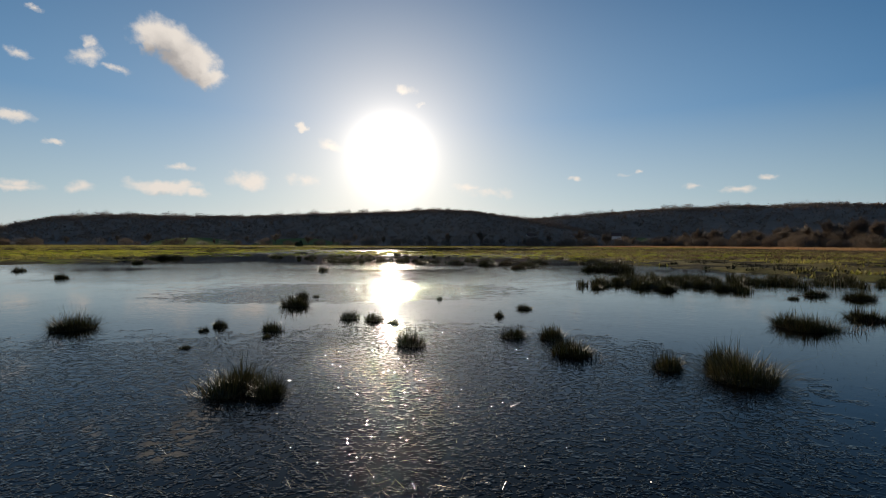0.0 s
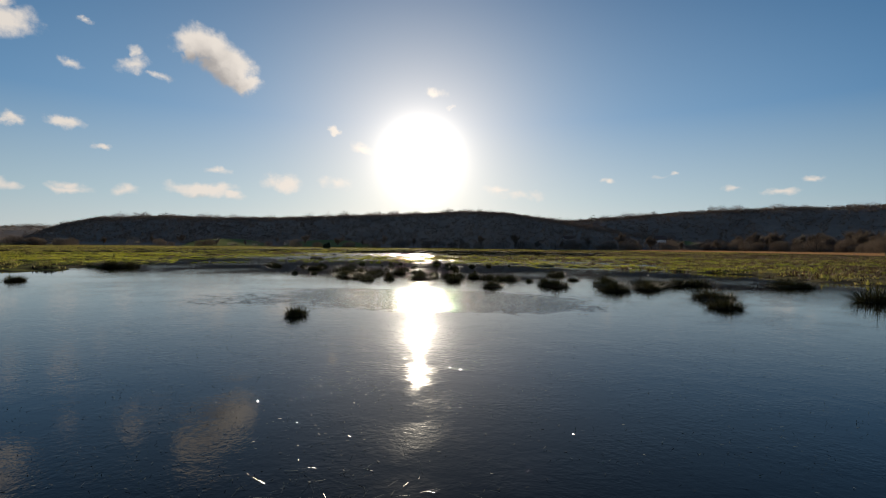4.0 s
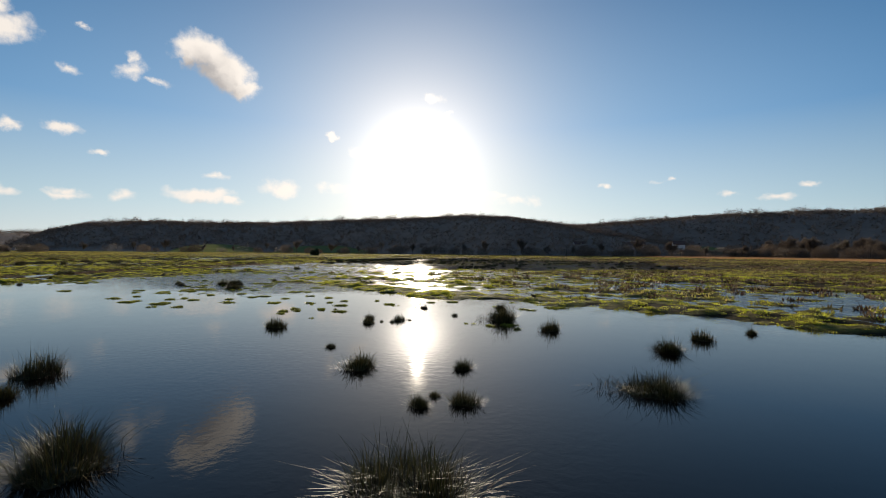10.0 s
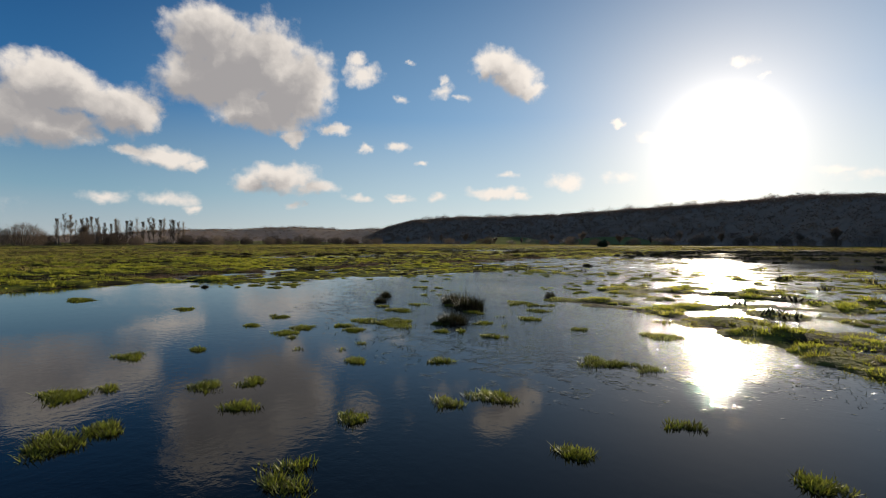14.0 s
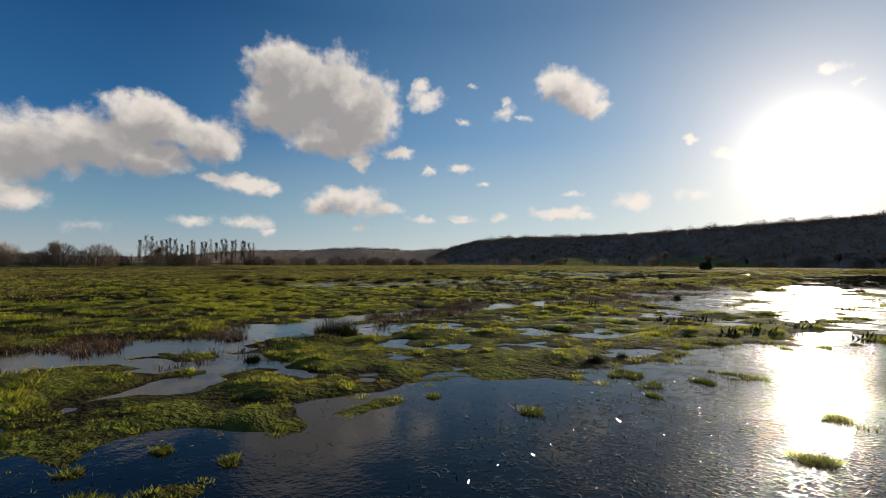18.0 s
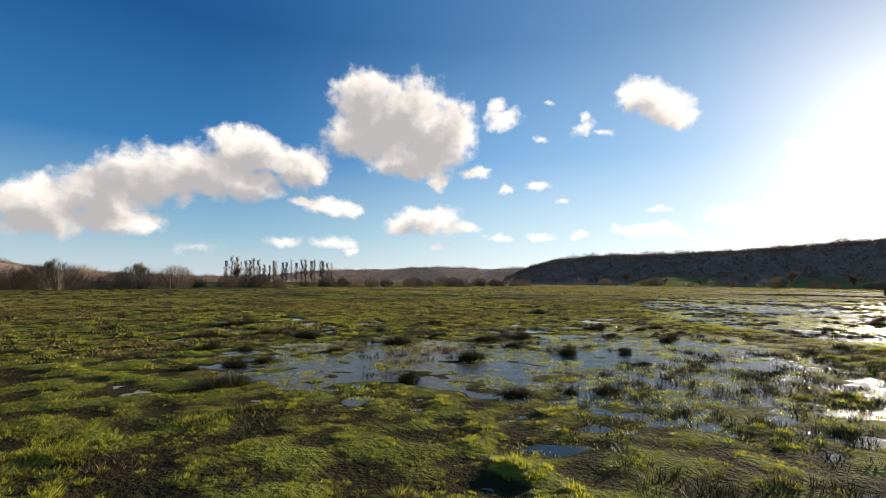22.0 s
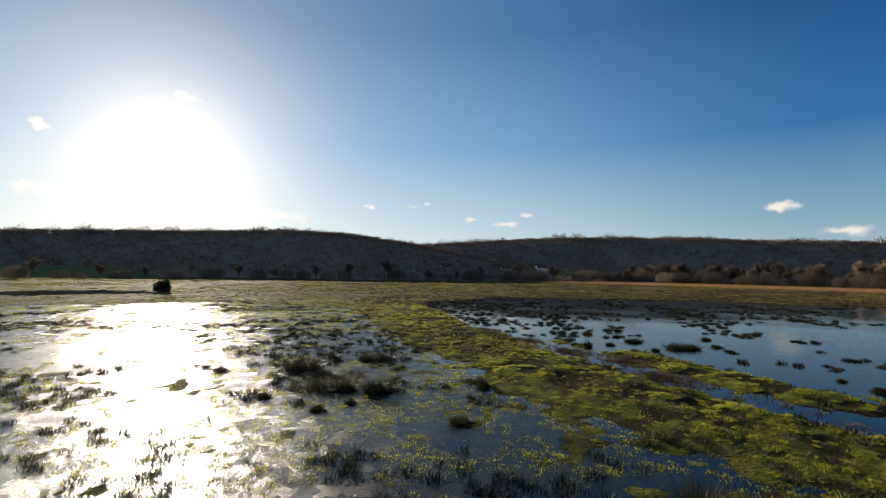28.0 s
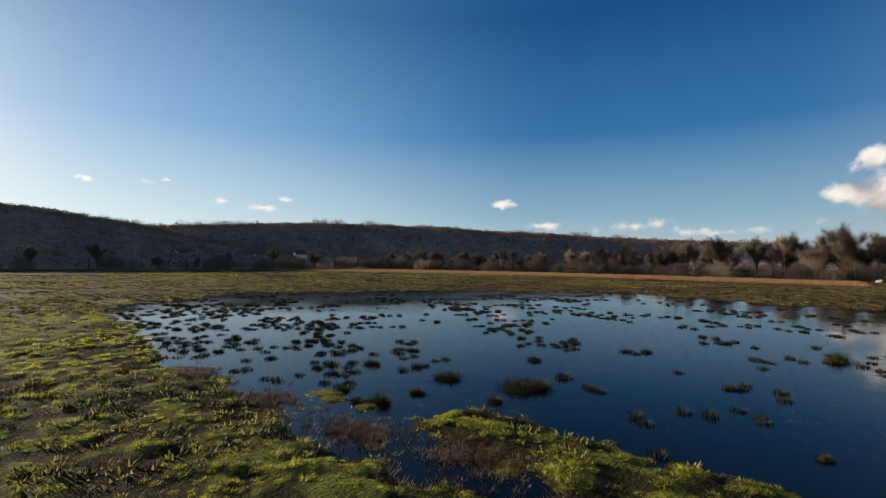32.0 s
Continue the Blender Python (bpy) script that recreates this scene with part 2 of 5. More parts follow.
# ---------------------------------------------------------------- materials
def material(name, tones, scale=3.0, fine=30.0, rough=0.8, bump=0.3, bump_scale=None, random_tone=0.0, spec=0.12, island=0.0, dist=0.03):
    """Two-scale noise between tones, with relief."""
    m = bpy.data.materials.new(name)
    m.use_nodes = True
    t = m.node_tree
    b = t.nodes["Principled BSDF"]
    g = t.nodes.new("ShaderNodeNewGeometry")
    big = noise_tex(t, g.outputs["Position"], scale, 4, 0.6)
    small = noise_tex(t, g.outputs["Position"], fine, 3, 0.6)
    f = mathn(t, "ADD", mathn(t, "MULTIPLY", big.outputs["Fac"], 0.65), mathn(t, "MULTIPLY", small.outputs["Fac"], 0.35))
    if island:
        f = mathn(t, "ADD", f, mathn(t, "MULTIPLY", mathn(t, "SUBTRACT", g.outputs["Random Per Island"], 0.5), island))
    if random_tone:
        oi = t.nodes.new("ShaderNodeObjectInfo")
        f = mathn(t, "ADD", f, mathn(t, "MULTIPLY", mathn(t, "SUBTRACT", oi.outputs["Random"], 0.5), random_tone))
    n = len(tones)
    col = ramp(t, f, [(0.28 + 0.44 * i / max(1, n - 1), c) for i, c in enumerate(tones)])
    link(t, col, b.inputs["Base Color"])
    b.inputs["Roughness"].default_value = rough
    b.inputs["Specular IOR Level"].default_value = spec
    if bump:
        bn = t.nodes.new("ShaderNodeBump")
        bn.inputs["Strength"].default_value, bn.inputs["Distance"].default_value = bump, dist
        link(t, small.outputs["Fac"], bn.inputs["Height"])
        link(t, bn.outputs[0], b.inputs["Normal"])
    return m


def ground_material():
    m = material("wet_meadow_ground", [(0.028, 0.022, 0.01), (0.06, 0.052, 0.015), (0.095, 0.098, 0.019), (0.135, 0.15, 0.023), (0.185, 0.2, 0.033)], 0.3, 8.0, 0.95, 0.9, spec=0.02, dist=0.13)
    t = m.node_tree
    b = t.nodes["Principled BSDF"]
    col = b.inputs["Base Color"].links[0].from_socket
    g = t.nodes.new("ShaderNodeNewGeometry")
    xyz = t.nodes.new("ShaderNodeSeparateXYZ")
    link(t, g.outputs["Position"], xyz.inputs[0])
    blot = noise_tex(t, g.outputs["Position"], 0.7, 4, 0.65)
    wet = t.nodes.new("ShaderNodeMapRange")
    link(t, mathn(t, "ADD", xyz.outputs[2], mathn(t, "MULTIPLY", mathn(t, "SUBTRACT", blot.outputs["Fac"], 0.5), 0.25)), wet.inputs[0])
    wet.inputs[1].default_value, wet.inputs[2].default_value = 0.045, -0.02
    old = t.nodes.new("ShaderNodeAttribute")
    old.attribute_name = "withered"
    straw = ramp(t, blot.outputs["Fac"], [(0.3, (0.05, 0.034, 0.018)), (0.5, (0.11, 0.078, 0.034)), (0.7, (0.16, 0.125, 0.05))])
    col = mixc(t, mathn(t, "MULTIPLY", old.outputs["Fac"], 0.85), col, straw)
    # hollows between the clumps: dark soil, with their shade put into the colour
    sward = t.nodes.new("ShaderNodeAttribute")
    sward.attribute_name = "sward"
    gap_shade = t.nodes.new("ShaderNodeMapRange")
    link(t, mathn(t, "ADD", sward.outputs["Fac"], mathn(t, "MULTIPLY", mathn(t, "SUBTRACT", blot.outputs["Fac"], 0.5), 0.5)), gap_shade.inputs[0])
    gap_shade.inputs[1].default_value, gap_shade.inputs[2].default_value = 0.1, -0.12
    bare = mathn(t, "MAXIMUM", wet.outputs[0], mathn(t, "MULTIPLY", gap_shade.outputs[0], 0.9))
    link(t, mixc(t, bare, col, (0.022, 0.017, 0.01)), b.inputs["Base Color"])
    return m


M_GROUND = ground_material()
M_GRASS = material("meadow_grass_blades", [(0.09, 0.066, 0.018), (0.19, 0.18, 0.024), (0.31, 0.33, 0.03), (0.45, 0.41, 0.066)], 0.4, 5.0, 0.45, 0, island=0.28, spec=0.22)
M_SHORE = material("lush_shore_grass", [(0.075, 0.066, 0.014), (0.145, 0.155, 0.017), (0.22, 0.245, 0.022), (0.33, 0.32, 0.048)], 0.4, 5.0, 0.5, 0, island=0.25)
M_MOSS = material("drowned_grass_blades", [(0.045, 0.04, 0.012), (0.10, 0.11, 0.014), (0.18, 0.215, 0.018), (0.30, 0.30, 0.045)], 1.5, 9.0, 0.5, 0, island=0.5)
M_RUSH = material("rush_blades", [(0.016, 0.013, 0.007), (0.026, 0.028, 0.01), (0.05, 0.052, 0.015), (0.10, 0.078, 0.032)], 1.2, 14.0, 0.55, 0, spec=0.07, random_tone=0.2, island=0.5)
M_SEDGE = material("withered_sedge_blades", [(0.035, 0.02, 0.012), (0.10, 0.055, 0.03), (0.30, 0.2, 0.105)], 0.8, 12.0, 0.6, 0, spec=0.12, island=0.4)
M_DEAD = material("dead_rush_blades", [(0.03, 0.019, 0.01), (0.07, 0.043, 0.023), (0.14, 0.09, 0.046)], 0.8, 12.0, 0.65, 0, spec=0.08, island=0.4)
# wood and slope tones are lifted: distant haze is put into the base colour
M_WOOD = material("hill_wood", [(0.17, 0.115, 0.08), (0.24, 0.165, 0.115), (0.33, 0.235, 0.165)], 0.02, 0.3, 0.9, 0, island=0.35)
M_HILL = material("hill_slope", [(0.18, 0.124, 0.088), (0.24, 0.168, 0.118), (0.31, 0.22, 0.155)], 0.02, 0.25, 0.9, 0)
M_FIELD = material("pasture", [(0.11, 0.115, 0.042), (0.16, 0.165, 0.06), (0.2, 0.2, 0.078)], 0.05, 0.8, 0.95, 0, spec=0.0)
M_TWIG = material("bare_twigs", [(0.09, 0.066, 0.048), (0.145, 0.108, 0.078), (0.21, 0.16, 0.115)], 0.15, 2.0, 0.85, 0, random_tone=0.35, island=0.3)
M_BARK = material("bark", [(0.05, 0.042, 0.034), (0.11, 0.09, 0.07), (0.2, 0.18, 0.15)], 0.6, 9.0, 0.9, 0.4, random_tone=0.3)
M_REED = material("dry_reed", [(0.20, 0.11, 0.05), (0.34, 0.19, 0.09), (0.45, 0.28, 0.14)], 0.3, 3.0, 0.8, 0, island=0.4)
M_LEAF = material("evergreen_leaves", [(0.015, 0.022, 0.01), (0.03, 0.045, 0.018), (0.05, 0.07, 0.025)], 0.5, 4.0, 0.6, 0, island=0.4)
M_GLINT = material("floating_grass", [(0.03, 0.03, 0.012), (0.08, 0.08, 0.03), (0.2, 0.18, 0.09)], 0.8, 12.0, 0.2, 0, island=0.5, spec=0.5)
M_TUFT = material("rough_tufts", [(0.085, 0.06, 0.025), (0.165, 0.135, 0.035), (0.245, 0.25, 0.04), (0.38, 0.3, 0.1)], 0.12, 1.5, 0.8, 0, island=0.5)
M_DARK = material("dark_hummocks", [(0.02, 0.016, 0.01), (0.04, 0.032, 0.016), (0.06, 0.06, 0.02)], 0.3, 4.0, 0.8, 0, island=0.4)
M_STONE = material("grey_stone", [(0.22, 0.21, 0.2), (0.36, 0.35, 0.33)], 0.8, 6.0, 0.9, 0.5)


def let_light_through(m, share):
    """Thin leaves: part of the light comes through them."""
    t = m.node_tree
    b = t.nodes["Principled BSDF"]
    out = [n for n in t.nodes if n.type == "OUTPUT_MATERIAL"][0]
    tr = t.nodes.new("ShaderNodeBsdfTranslucent")
    link(t, b.inputs["Base Color"].links[0].from_socket, tr.inputs["Color"])
    mx = t.nodes.new("ShaderNodeMixShader")
    mx.inputs[0].default_value = share
    link(t, b.outputs[0], mx.inputs[1])
    link(t, tr.outputs[0], mx.inputs[2])
    link(t, mx.outputs[0], out.inputs["Surface"])


for thin, share in ((M_GRASS, 0.72), (M_SHORE, 0.72), (M_MOSS, 0.4), (M_REED, 0.35), (M_SEDGE, 0.15), (M_RUSH, 0.12), (M_TUFT, 0.4), (M_TWIG, 0.15), (M_WOOD, 0.04)):
    let_light_through(thin, share)
M_WALL = material("house_plaster", [(0.55, 0.52, 0.48), (0.75, 0.72, 0.68)], 0.3, 3.0, 0.9, 0)
M_ROOF = material("roof_tiles", [(0.08, 0.05, 0.04), (0.14, 0.09, 0.07)], 0.3, 3.0, 0.8, 0)


def water_material():
    m = bpy.data.materials.new("flood_water")
    m.use_nodes = True
    t = m.node_tree
    b = t.nodes["Principled BSDF"]
    g = t.nodes.new("ShaderNodeNewGeometry")
    pos = g.outputs["Position"]
    silt = noise_tex(t, pos, 0.25, 4, 0.6)
    link(t, ramp(t, silt.outputs["Fac"], [(0.3, (0.0012, 0.0012, 0.0012)), (0.7, (0.004, 0.0034, 0.0026))]), b.inputs["Base Color"])
    b.inputs["IOR"].default_value = 1.33
    patch = noise_tex(t, pos, 0.11, 3, 0.55)
    wind = t.nodes.new("ShaderNodeMapRange")
    wind.interpolation_type = "SMOOTHSTEP"
    link(t, patch.outputs["Fac"], wind.inputs[0])
    wind.inputs[1].default_value, wind.inputs[2].default_value = 0.42, 0.62
    film = t.nodes.new("ShaderNodeAttribute")
    film.attribute_name = "thin_film"
    calm = t.nodes.new("ShaderNodeMapRange")
    calm.interpolation_type = "SMOOTHSTEP"
    link(t, noise_tex(t, pos, 1.1, 3, 0.6).outputs["Fac"], calm.inputs[0])
    calm.inputs[1].default_value, calm.inputs[2].default_value = 0.42, 0.6
    thin = mathn(t, "MULTIPLY", film.outputs["Fac"], mathn(t, "ADD", mathn(t, "MULTIPLY", calm.outputs[0], 0.75), 0.35))
    link(t, mathn(t, "ADD", mathn(t, "MULTIPLY", film.outputs["Fac"], 0.42), 0.28), b.inputs["Specular IOR Level"])
    link(t, mathn(t, "ADD", mathn(t, "MULTIPLY", thin, 0.42), mathn(t, "ADD", mathn(t, "MULTIPLY", wind.outputs[0], 0.04), 0.015)), b.inputs["Roughness"])
    ripple = noise_tex(t, pos, 7.0, 3, 0.6, 0.3)
    swell = noise_tex(t, pos, 1.3, 2, 0.5)
    h = mathn(t, "ADD", mathn(t, "MULTIPLY", ripple.outputs["Fac"], mathn(t, "ADD", mathn(t, "MULTIPLY", wind.outputs[0], 0.0022), 0.0006)), mathn(t, "MULTIPLY", swell.outputs["Fac"], 0.0012))
    stubble = noise_tex(t, pos, 16.0, 2, 0.6)
    h = mathn(t, "ADD", h, mathn(t, "MULTIPLY", mathn(t, "MULTIPLY", stubble.outputs["Fac"], thin), 0.018))
    # short drowned stubble dimples the shallow water all over
    short = t.nodes.new("ShaderNodeAttribute")
    short.attribute_name = "stubble"
    speck = noise_tex(t, pos, 2.6, 4, 0.7)
    bed = t.nodes.new("ShaderNodeMapRange")
    bed.interpolation_type = "SMOOTHSTEP"
    link(t, mathn(t, "ADD", mathn(t, "MULTIPLY", short.outputs["Fac"], 0.75), mathn(t, "MULTIPLY", speck.outputs["Fac"], 0.8)), bed.inputs[0])
    bed.inputs[1].default_value, bed.inputs[2].default_value = 0.74, 0.86
    dimple = noise_tex(t, pos, 24.0, 1, 0.6)
    facet = t.nodes.new("ShaderNodeMapRange")
    facet.interpolation_type = "SMOOTHSTEP"
    link(t, noise_tex(t, pos, 13.0, 2, 0.6).outputs["Fac"], facet.inputs[0])
    facet.inputs[1].default_value, facet.inputs[2].default_value = 0.46, 0.56
    h = mathn(t, "ADD", h, mathn(t, "MULTIPLY", mathn(t, "MULTIPLY", dimple.outputs["Fac"], mathn(t, "MULTIPLY", facet.outputs[0], bed.outputs[0])), 0.009))
    bn = t.nodes.new("ShaderNodeBump")
    bn.inputs["Strength"].default_value, bn.inputs["Distance"].default_value = 1.0, 1.0
    link(t, h, bn.inputs["Height"])
    link(t, bn.outputs[0], b.inputs["Normal"])
    return m


M_WATER = water_material()


# ---------------------------------------------------------------- mesh helpers
def mesh_object(name, verts, faces, mat, parent=None, smooth=False):
    me = bpy.data.meshes.new(name)
    me.from_pydata([tuple(v) for v in verts] if not isinstance(verts, np.ndarray) else verts.tolist(), [], faces.tolist() if isinstance(faces, np.ndarray) else faces)
    me.materials.append(mat)
    if smooth:
        me.polygons.foreach_set("use_smooth", [True] * len(me.polygons))
    ob = new(name, me)
    ob.parent = parent
    return ob


def value_noise(x, y, seed=0):
    """Smooth noise from -1 to 1 on a unit lattice."""
    xi, yi = np.floor(x).astype(np.int64), np.floor(y).astype(np.int64)
    fx, fy = x - xi, y - yi
    fx, fy = fx * fx * (3 - 2 * fx), fy * fy * (3 - 2 * fy)

    def rnd(a, b):
        h = (a * 374761393 + b * 668265263 + seed * 974711) & 0xFFFFFFFF
        h = ((h ^ (h >> 13)) * 1274126177) & 0xFFFFFFFF
        return ((h ^ (h >> 16)) & 0xFFFF) / 32767.5 - 1

    a, b, c, d = rnd(xi, yi), rnd(xi + 1, yi), rnd(xi, yi + 1), rnd(xi + 1, yi + 1)
    return (a * (1 - fx) + b * fx) * (1 - fy) + (c * (1 - fx) + d * fx) * fy


def fbm(x, y, size, octaves=4, seed=0, gain=0.55):
    total, amp, norm = 0, 1.0, 0
    for o in range(octaves):
        total = total + amp * value_noise(x / size * 2**o + 17.3 * o, y / size * 2**o - 9.1 * o, seed + o)
        norm += amp
        amp *= gain
    return total / norm


def inside(x, y, poly):
    """Signed distance to a polygon, positive inside."""
    best, odd = np.full(np.shape(x), 1e9), np.zeros(np.shape(x), bool)
    for (ax, ay), (bx, by) in zip(poly, poly[1:] + poly[:1]):
        dx, dy = bx - ax, by - ay
        s = np.clip(((x - ax) * dx + (y - ay) * dy) / (dx * dx + dy * dy), 0, 1)
        best = np.minimum(best, np.hypot(x - ax - s * dx, y - ay - s * dy))
        cross = (ay > y) != (by > y)
        odd ^= cross & (x < (bx - ax) * (y - ay) / (by - ay + 1e-12) + ax)
    return np.where(odd, best, -best)


def along(x, y, line):
    """Distance to a line of points."""
    best = np.full(np.shape(x), 1e9)
    for (ax, ay), (bx, by) in zip(line, line[1:]):
        dx, dy = bx - ax, by - ay
        s = np.clip(((x - ax) * dx + (y - ay) * dy) / (dx * dx + dy * dy), 0, 1)
        best = np.minimum(best, np.hypot(x - ax - s * dx, y - ay - s * dy))
    return best


def soft(d, width):
    s = np.clip(d / width * 0.5 + 0.5, 0, 1)
    return s * s * (3 - 2 * s)


# ---------------------------------------------------------------- plan of the flooded meadow
POND = [(-60, -50), (60, -50), (45, 12), (15, 16), (14, 44), (8, 51), (3, 58), (-3, 63), (-9, 66), (-16, 74), (-20, 84), (-27, 87), (-30.5, 83), (-32.5, 75), (-36, 69), (-35, 64), (-29, 55), (-27, 45), (-28, 30), (-45, 12)]
ISLES = [(-39, 69), (-33, 69.5), (-30.2, 72.3), (-31.2, 75), (-29.8, 79.5), (-30, 86), (-32, 92), (-37, 91), (-41, 84)]
DITCH = [(-39.5, 69), (-40, 75), (-41, 81), (-41, 87), (-39.5, 94), (-39, 104), (-40, 118)]
SHINE = [(-37, 93), (-27, 88), (-20, 84), (-10, 100), (-22, 122), (-36, 126), (-40, 112)]
FLAT = [(-55, 119), (-64, 123), (-72, 130), (-86, 148), (-108, 190), (-90, 208), (-60, 208), (-44, 185), (-47, 160), (-48, 140), (-48, 128), (-48, 118)]
POOL = [(-72, 90), (-66, 87.5), (-60, 88.5), (-56, 93.5), (-50, 97), (-46.5, 103), (-49, 112), (-56, 116.5), (-63, 120), (-69, 121), (-70.5, 113), (-69, 105), (-72, 98)]
DYKE = [(-24, 270), (-33, 200), (-40.5, 162), (-43, 147), (-44.5, 137), (-44.5, 128), (-43, 116)]
MOAT = [(-36, 185), (-38.5, 160), (-39.5, 146), (-40, 138), (-40.5, 128), (-39.5, 116)]
LOW_BANK = [(-36.6, 139.5), (-37.2, 135), (-37.6, 130), (-37.2, 125), (-35.5, 116)]
TRACK = [(-112, 178), (-98, 163), (-86, 146), (-75, 132), (-67, 124.5), (-58, 120), (-52, 115), (-47, 108)]
LAKE = [(-38, 158), (-38, 149), (-36.5, 140), (-35.5, 130), (-33, 120), (-20, 104), (0, 98), (28, 106), (27, 132), (38, 156), (22, 184), (-8, 206), (-30, 194)]
FAR_POOL = [(-118, 246), (-98, 243), (-78, 248), (-76, 256), (-95, 262), (-116, 258)]
GREEN_BAR = [(-18, 73), (-13, 69.8), (-10, 66.5), (-6, 64), (0, 61.5), (5, 56.5), (12, 54), (20, 50)]
GREEN_BAR_2 = [(-18, 79.5), (-12, 77), (-8, 74.5), (-4, 71), (4, 67)]
GLINT_BED = [(-31, 74), (-24, 66), (-16, 63), (-9, 68), (-10, 80), (-22, 90), (-31, 86)]
SHORE = [(-24, 80), (-15, 70), (-8, 64), (0, 60), (8, 52), (18, 50), (16, 70), (4, 92), (-10, 100), (-20, 90)]


def lift(x, y):
    """Height of the ground over the water."""
    big, mid, small = fbm(x, y, 14, 3, 1), fbm(x, y, 4.5, 3, 7), fbm(x, y, 1.3, 3, 21)
    wob = 1.8 * mid
    z = 0.11 + 0.05 * big
    far_wet = soft(fbm(x, y, 40, 3, 40) - 0.12, 0.25) * soft(y - 85, 30)
    z = z - 0.07 * far_wet
    for poly, level, edge in ((POND, -0.20, 2.5), (LAKE, -0.20, 3.0), (FAR_POOL, -0.3, 4.0)):
        s = soft(inside(x, y, poly) + wob, edge)
        z = z * (1 - s) + level * s
    for poly, level, edge in ((SHORE, -0.02, 4.0), (FLAT, -0.028, 2.5), (SHINE, -0.05, 4.0), (POOL, -0.03, 7.0), (ISLES, 0.03, 3.0)):
        s = soft(inside(x, y, poly) + wob, edge)
        z = z * (1 - s) + level * s
    for line, wide, level in ((DITCH, 1.15, -0.12), (MOAT, 1.9, -0.10)):
        s = soft(wide - along(x, y, line) + 0.35 * wob, 1.0)
        z = z * (1 - s) + level * s
    for line, wide, level in ((DYKE, 2.3, 0.30), (TRACK, 2.1, 0.13), (LOW_BANK, 1.5, 0.14), (GREEN_BAR, 1.2, 0.09), (GREEN_BAR_2, 1.0, 0.08)):
        s = soft(wide - along(x, y, line) + 0.45 * wob, 1.6)
        z = z * (1 - s) + level * s
    amp = np.where(z < -0.1, 0.55, 1.0) * (1 - 0.6 * soft(np.maximum(inside(x, y, POOL), inside(x, y, FLAT)), 8))
    return z + amp * (0.035 * mid + 0.06 * small + 0.13 * fbm(x, y, 0.8, 2, 90))


def spread(a, b, step, outer):
    """Even steps from a to b, then ever wider out to the horizon."""
    core = np.arange(a, b + step / 2, step)
    grow = step * np.cumsum(1.11 ** np.arange(1, 110))
    grow = grow[grow < outer]
    return np.concatenate([(a - grow)[::-1], core, b + grow])


gx, gy = spread(-88, 8, 0.3, 3600), spread(42, 168, 0.3, 3600)
X, Y = np.meshgrid(gx, gy)
Z = lift(X, Y)
far_off = soft(np.maximum(np.maximum(-150 - X, X - 120), np.maximum(Y - 300, -60 - Y)), 40)
Z = Z * (1 - far_off) + 0.12 * far_off
nx, ny = len(gx), len(gy)
idx = (np.arange(ny - 1)[:, None] * nx + np.arange(nx - 1)[None]).ravel()
quads = np.stack([idx, idx + 1, idx + nx + 1, idx + nx], 1)
ground = mesh_object("ground", np.stack([X.ravel(), Y.ravel(), Z.ravel()], 1), quads, M_GROUND, smooth=True)
ground.data.attributes.new("sward", "FLOAT", "POINT").data.foreach_set("value", fbm(X, Y, 0.8, 2, 90).ravel().astype(np.float32))
ground.data.attributes.new("withered", "FLOAT", "POINT").data.foreach_set("value", soft(X + 0.25 * (Y - 60) + 3 + 12 * fbm(X, Y, 20, 3, 92), 24).ravel().astype(np.float32))
tagged(ground, "boggy green and brown meadow ground with mud and flooded hollows", "ground", kind="structure")

wx, wy = np.arange(-160, 131, 1.5), np.arange(-75, 321, 1.5)
WX, WY = np.meshgrid(wx, wy)
wi = (np.arange(len(wy) - 1)[:, None] * len(wx) + np.arange(len(wx) - 1)[None]).ravel()
water = mesh_object("water", np.stack([WX.ravel(), WY.ravel(), 0 * WX.ravel()], 1), np.stack([wi, wi + 1, wi + len(wx) + 1, wi + len(wx)], 1), M_WATER)
# where drowned grass breaks the surface into a thin rough film
thin = np.zeros(WX.shape)
for poly, share in ((FLAT, 0.6), (SHINE, 0.6), (POOL, 0.5), (SHORE, 0.5), (ISLES, 0.3), (GLINT_BED, 0.12)):
    thin = np.maximum(thin, share * soft(inside(WX, WY, poly) + 1.5 * fbm(WX, WY, 8, 2, 44), 5.0))
streaks = soft(fbm(WX * 0.35, WY, 5, 3, 45) + 0.1, 0.5)
thin = np.maximum(thin, 0.12 * streaks * soft(WY - 11, 8) * soft(33 - WY, 8))
thin = thin * (0.65 + 0.35 * streaks)
water.data.attributes.new("thin_film", "FLOAT", "POINT").data.foreach_set("value", thin.ravel().astype(np.float32))
rows_of = np.maximum(np.maximum(soft(WY + 2, 2) * soft(8 - WY, 4), soft(WY - 11, 2) * soft(17 - WY, 2)), soft(WY - 26, 2) * soft(32 - WY, 2))
beds = rows_of * soft(5.5 + 3 * fbm(WX, WY, 5, 2, 31) - along(WX, WY, [(-2.5, -4), (-1.8, 2), (-2.6, 8), (-3.6, 22), (-5, 34)]), 5) * (0.92 + 0.5 * fbm(WX, WY, 4, 3, 32))
for poly, share in ((LAKE, 0.4), (SHORE, 0.5), (SHINE, 0.5), (FLAT, 0.7), (POOL, 0.75), (GLINT_BED, 0.75)):
    beds = np.maximum(beds, share * soft(inside(WX, WY, poly), 5.0))
water.data.attributes.new("stubble", "FLOAT", "POINT").data.foreach_set("value", np.clip(beds, 0, 1).ravel().astype(np.float32))
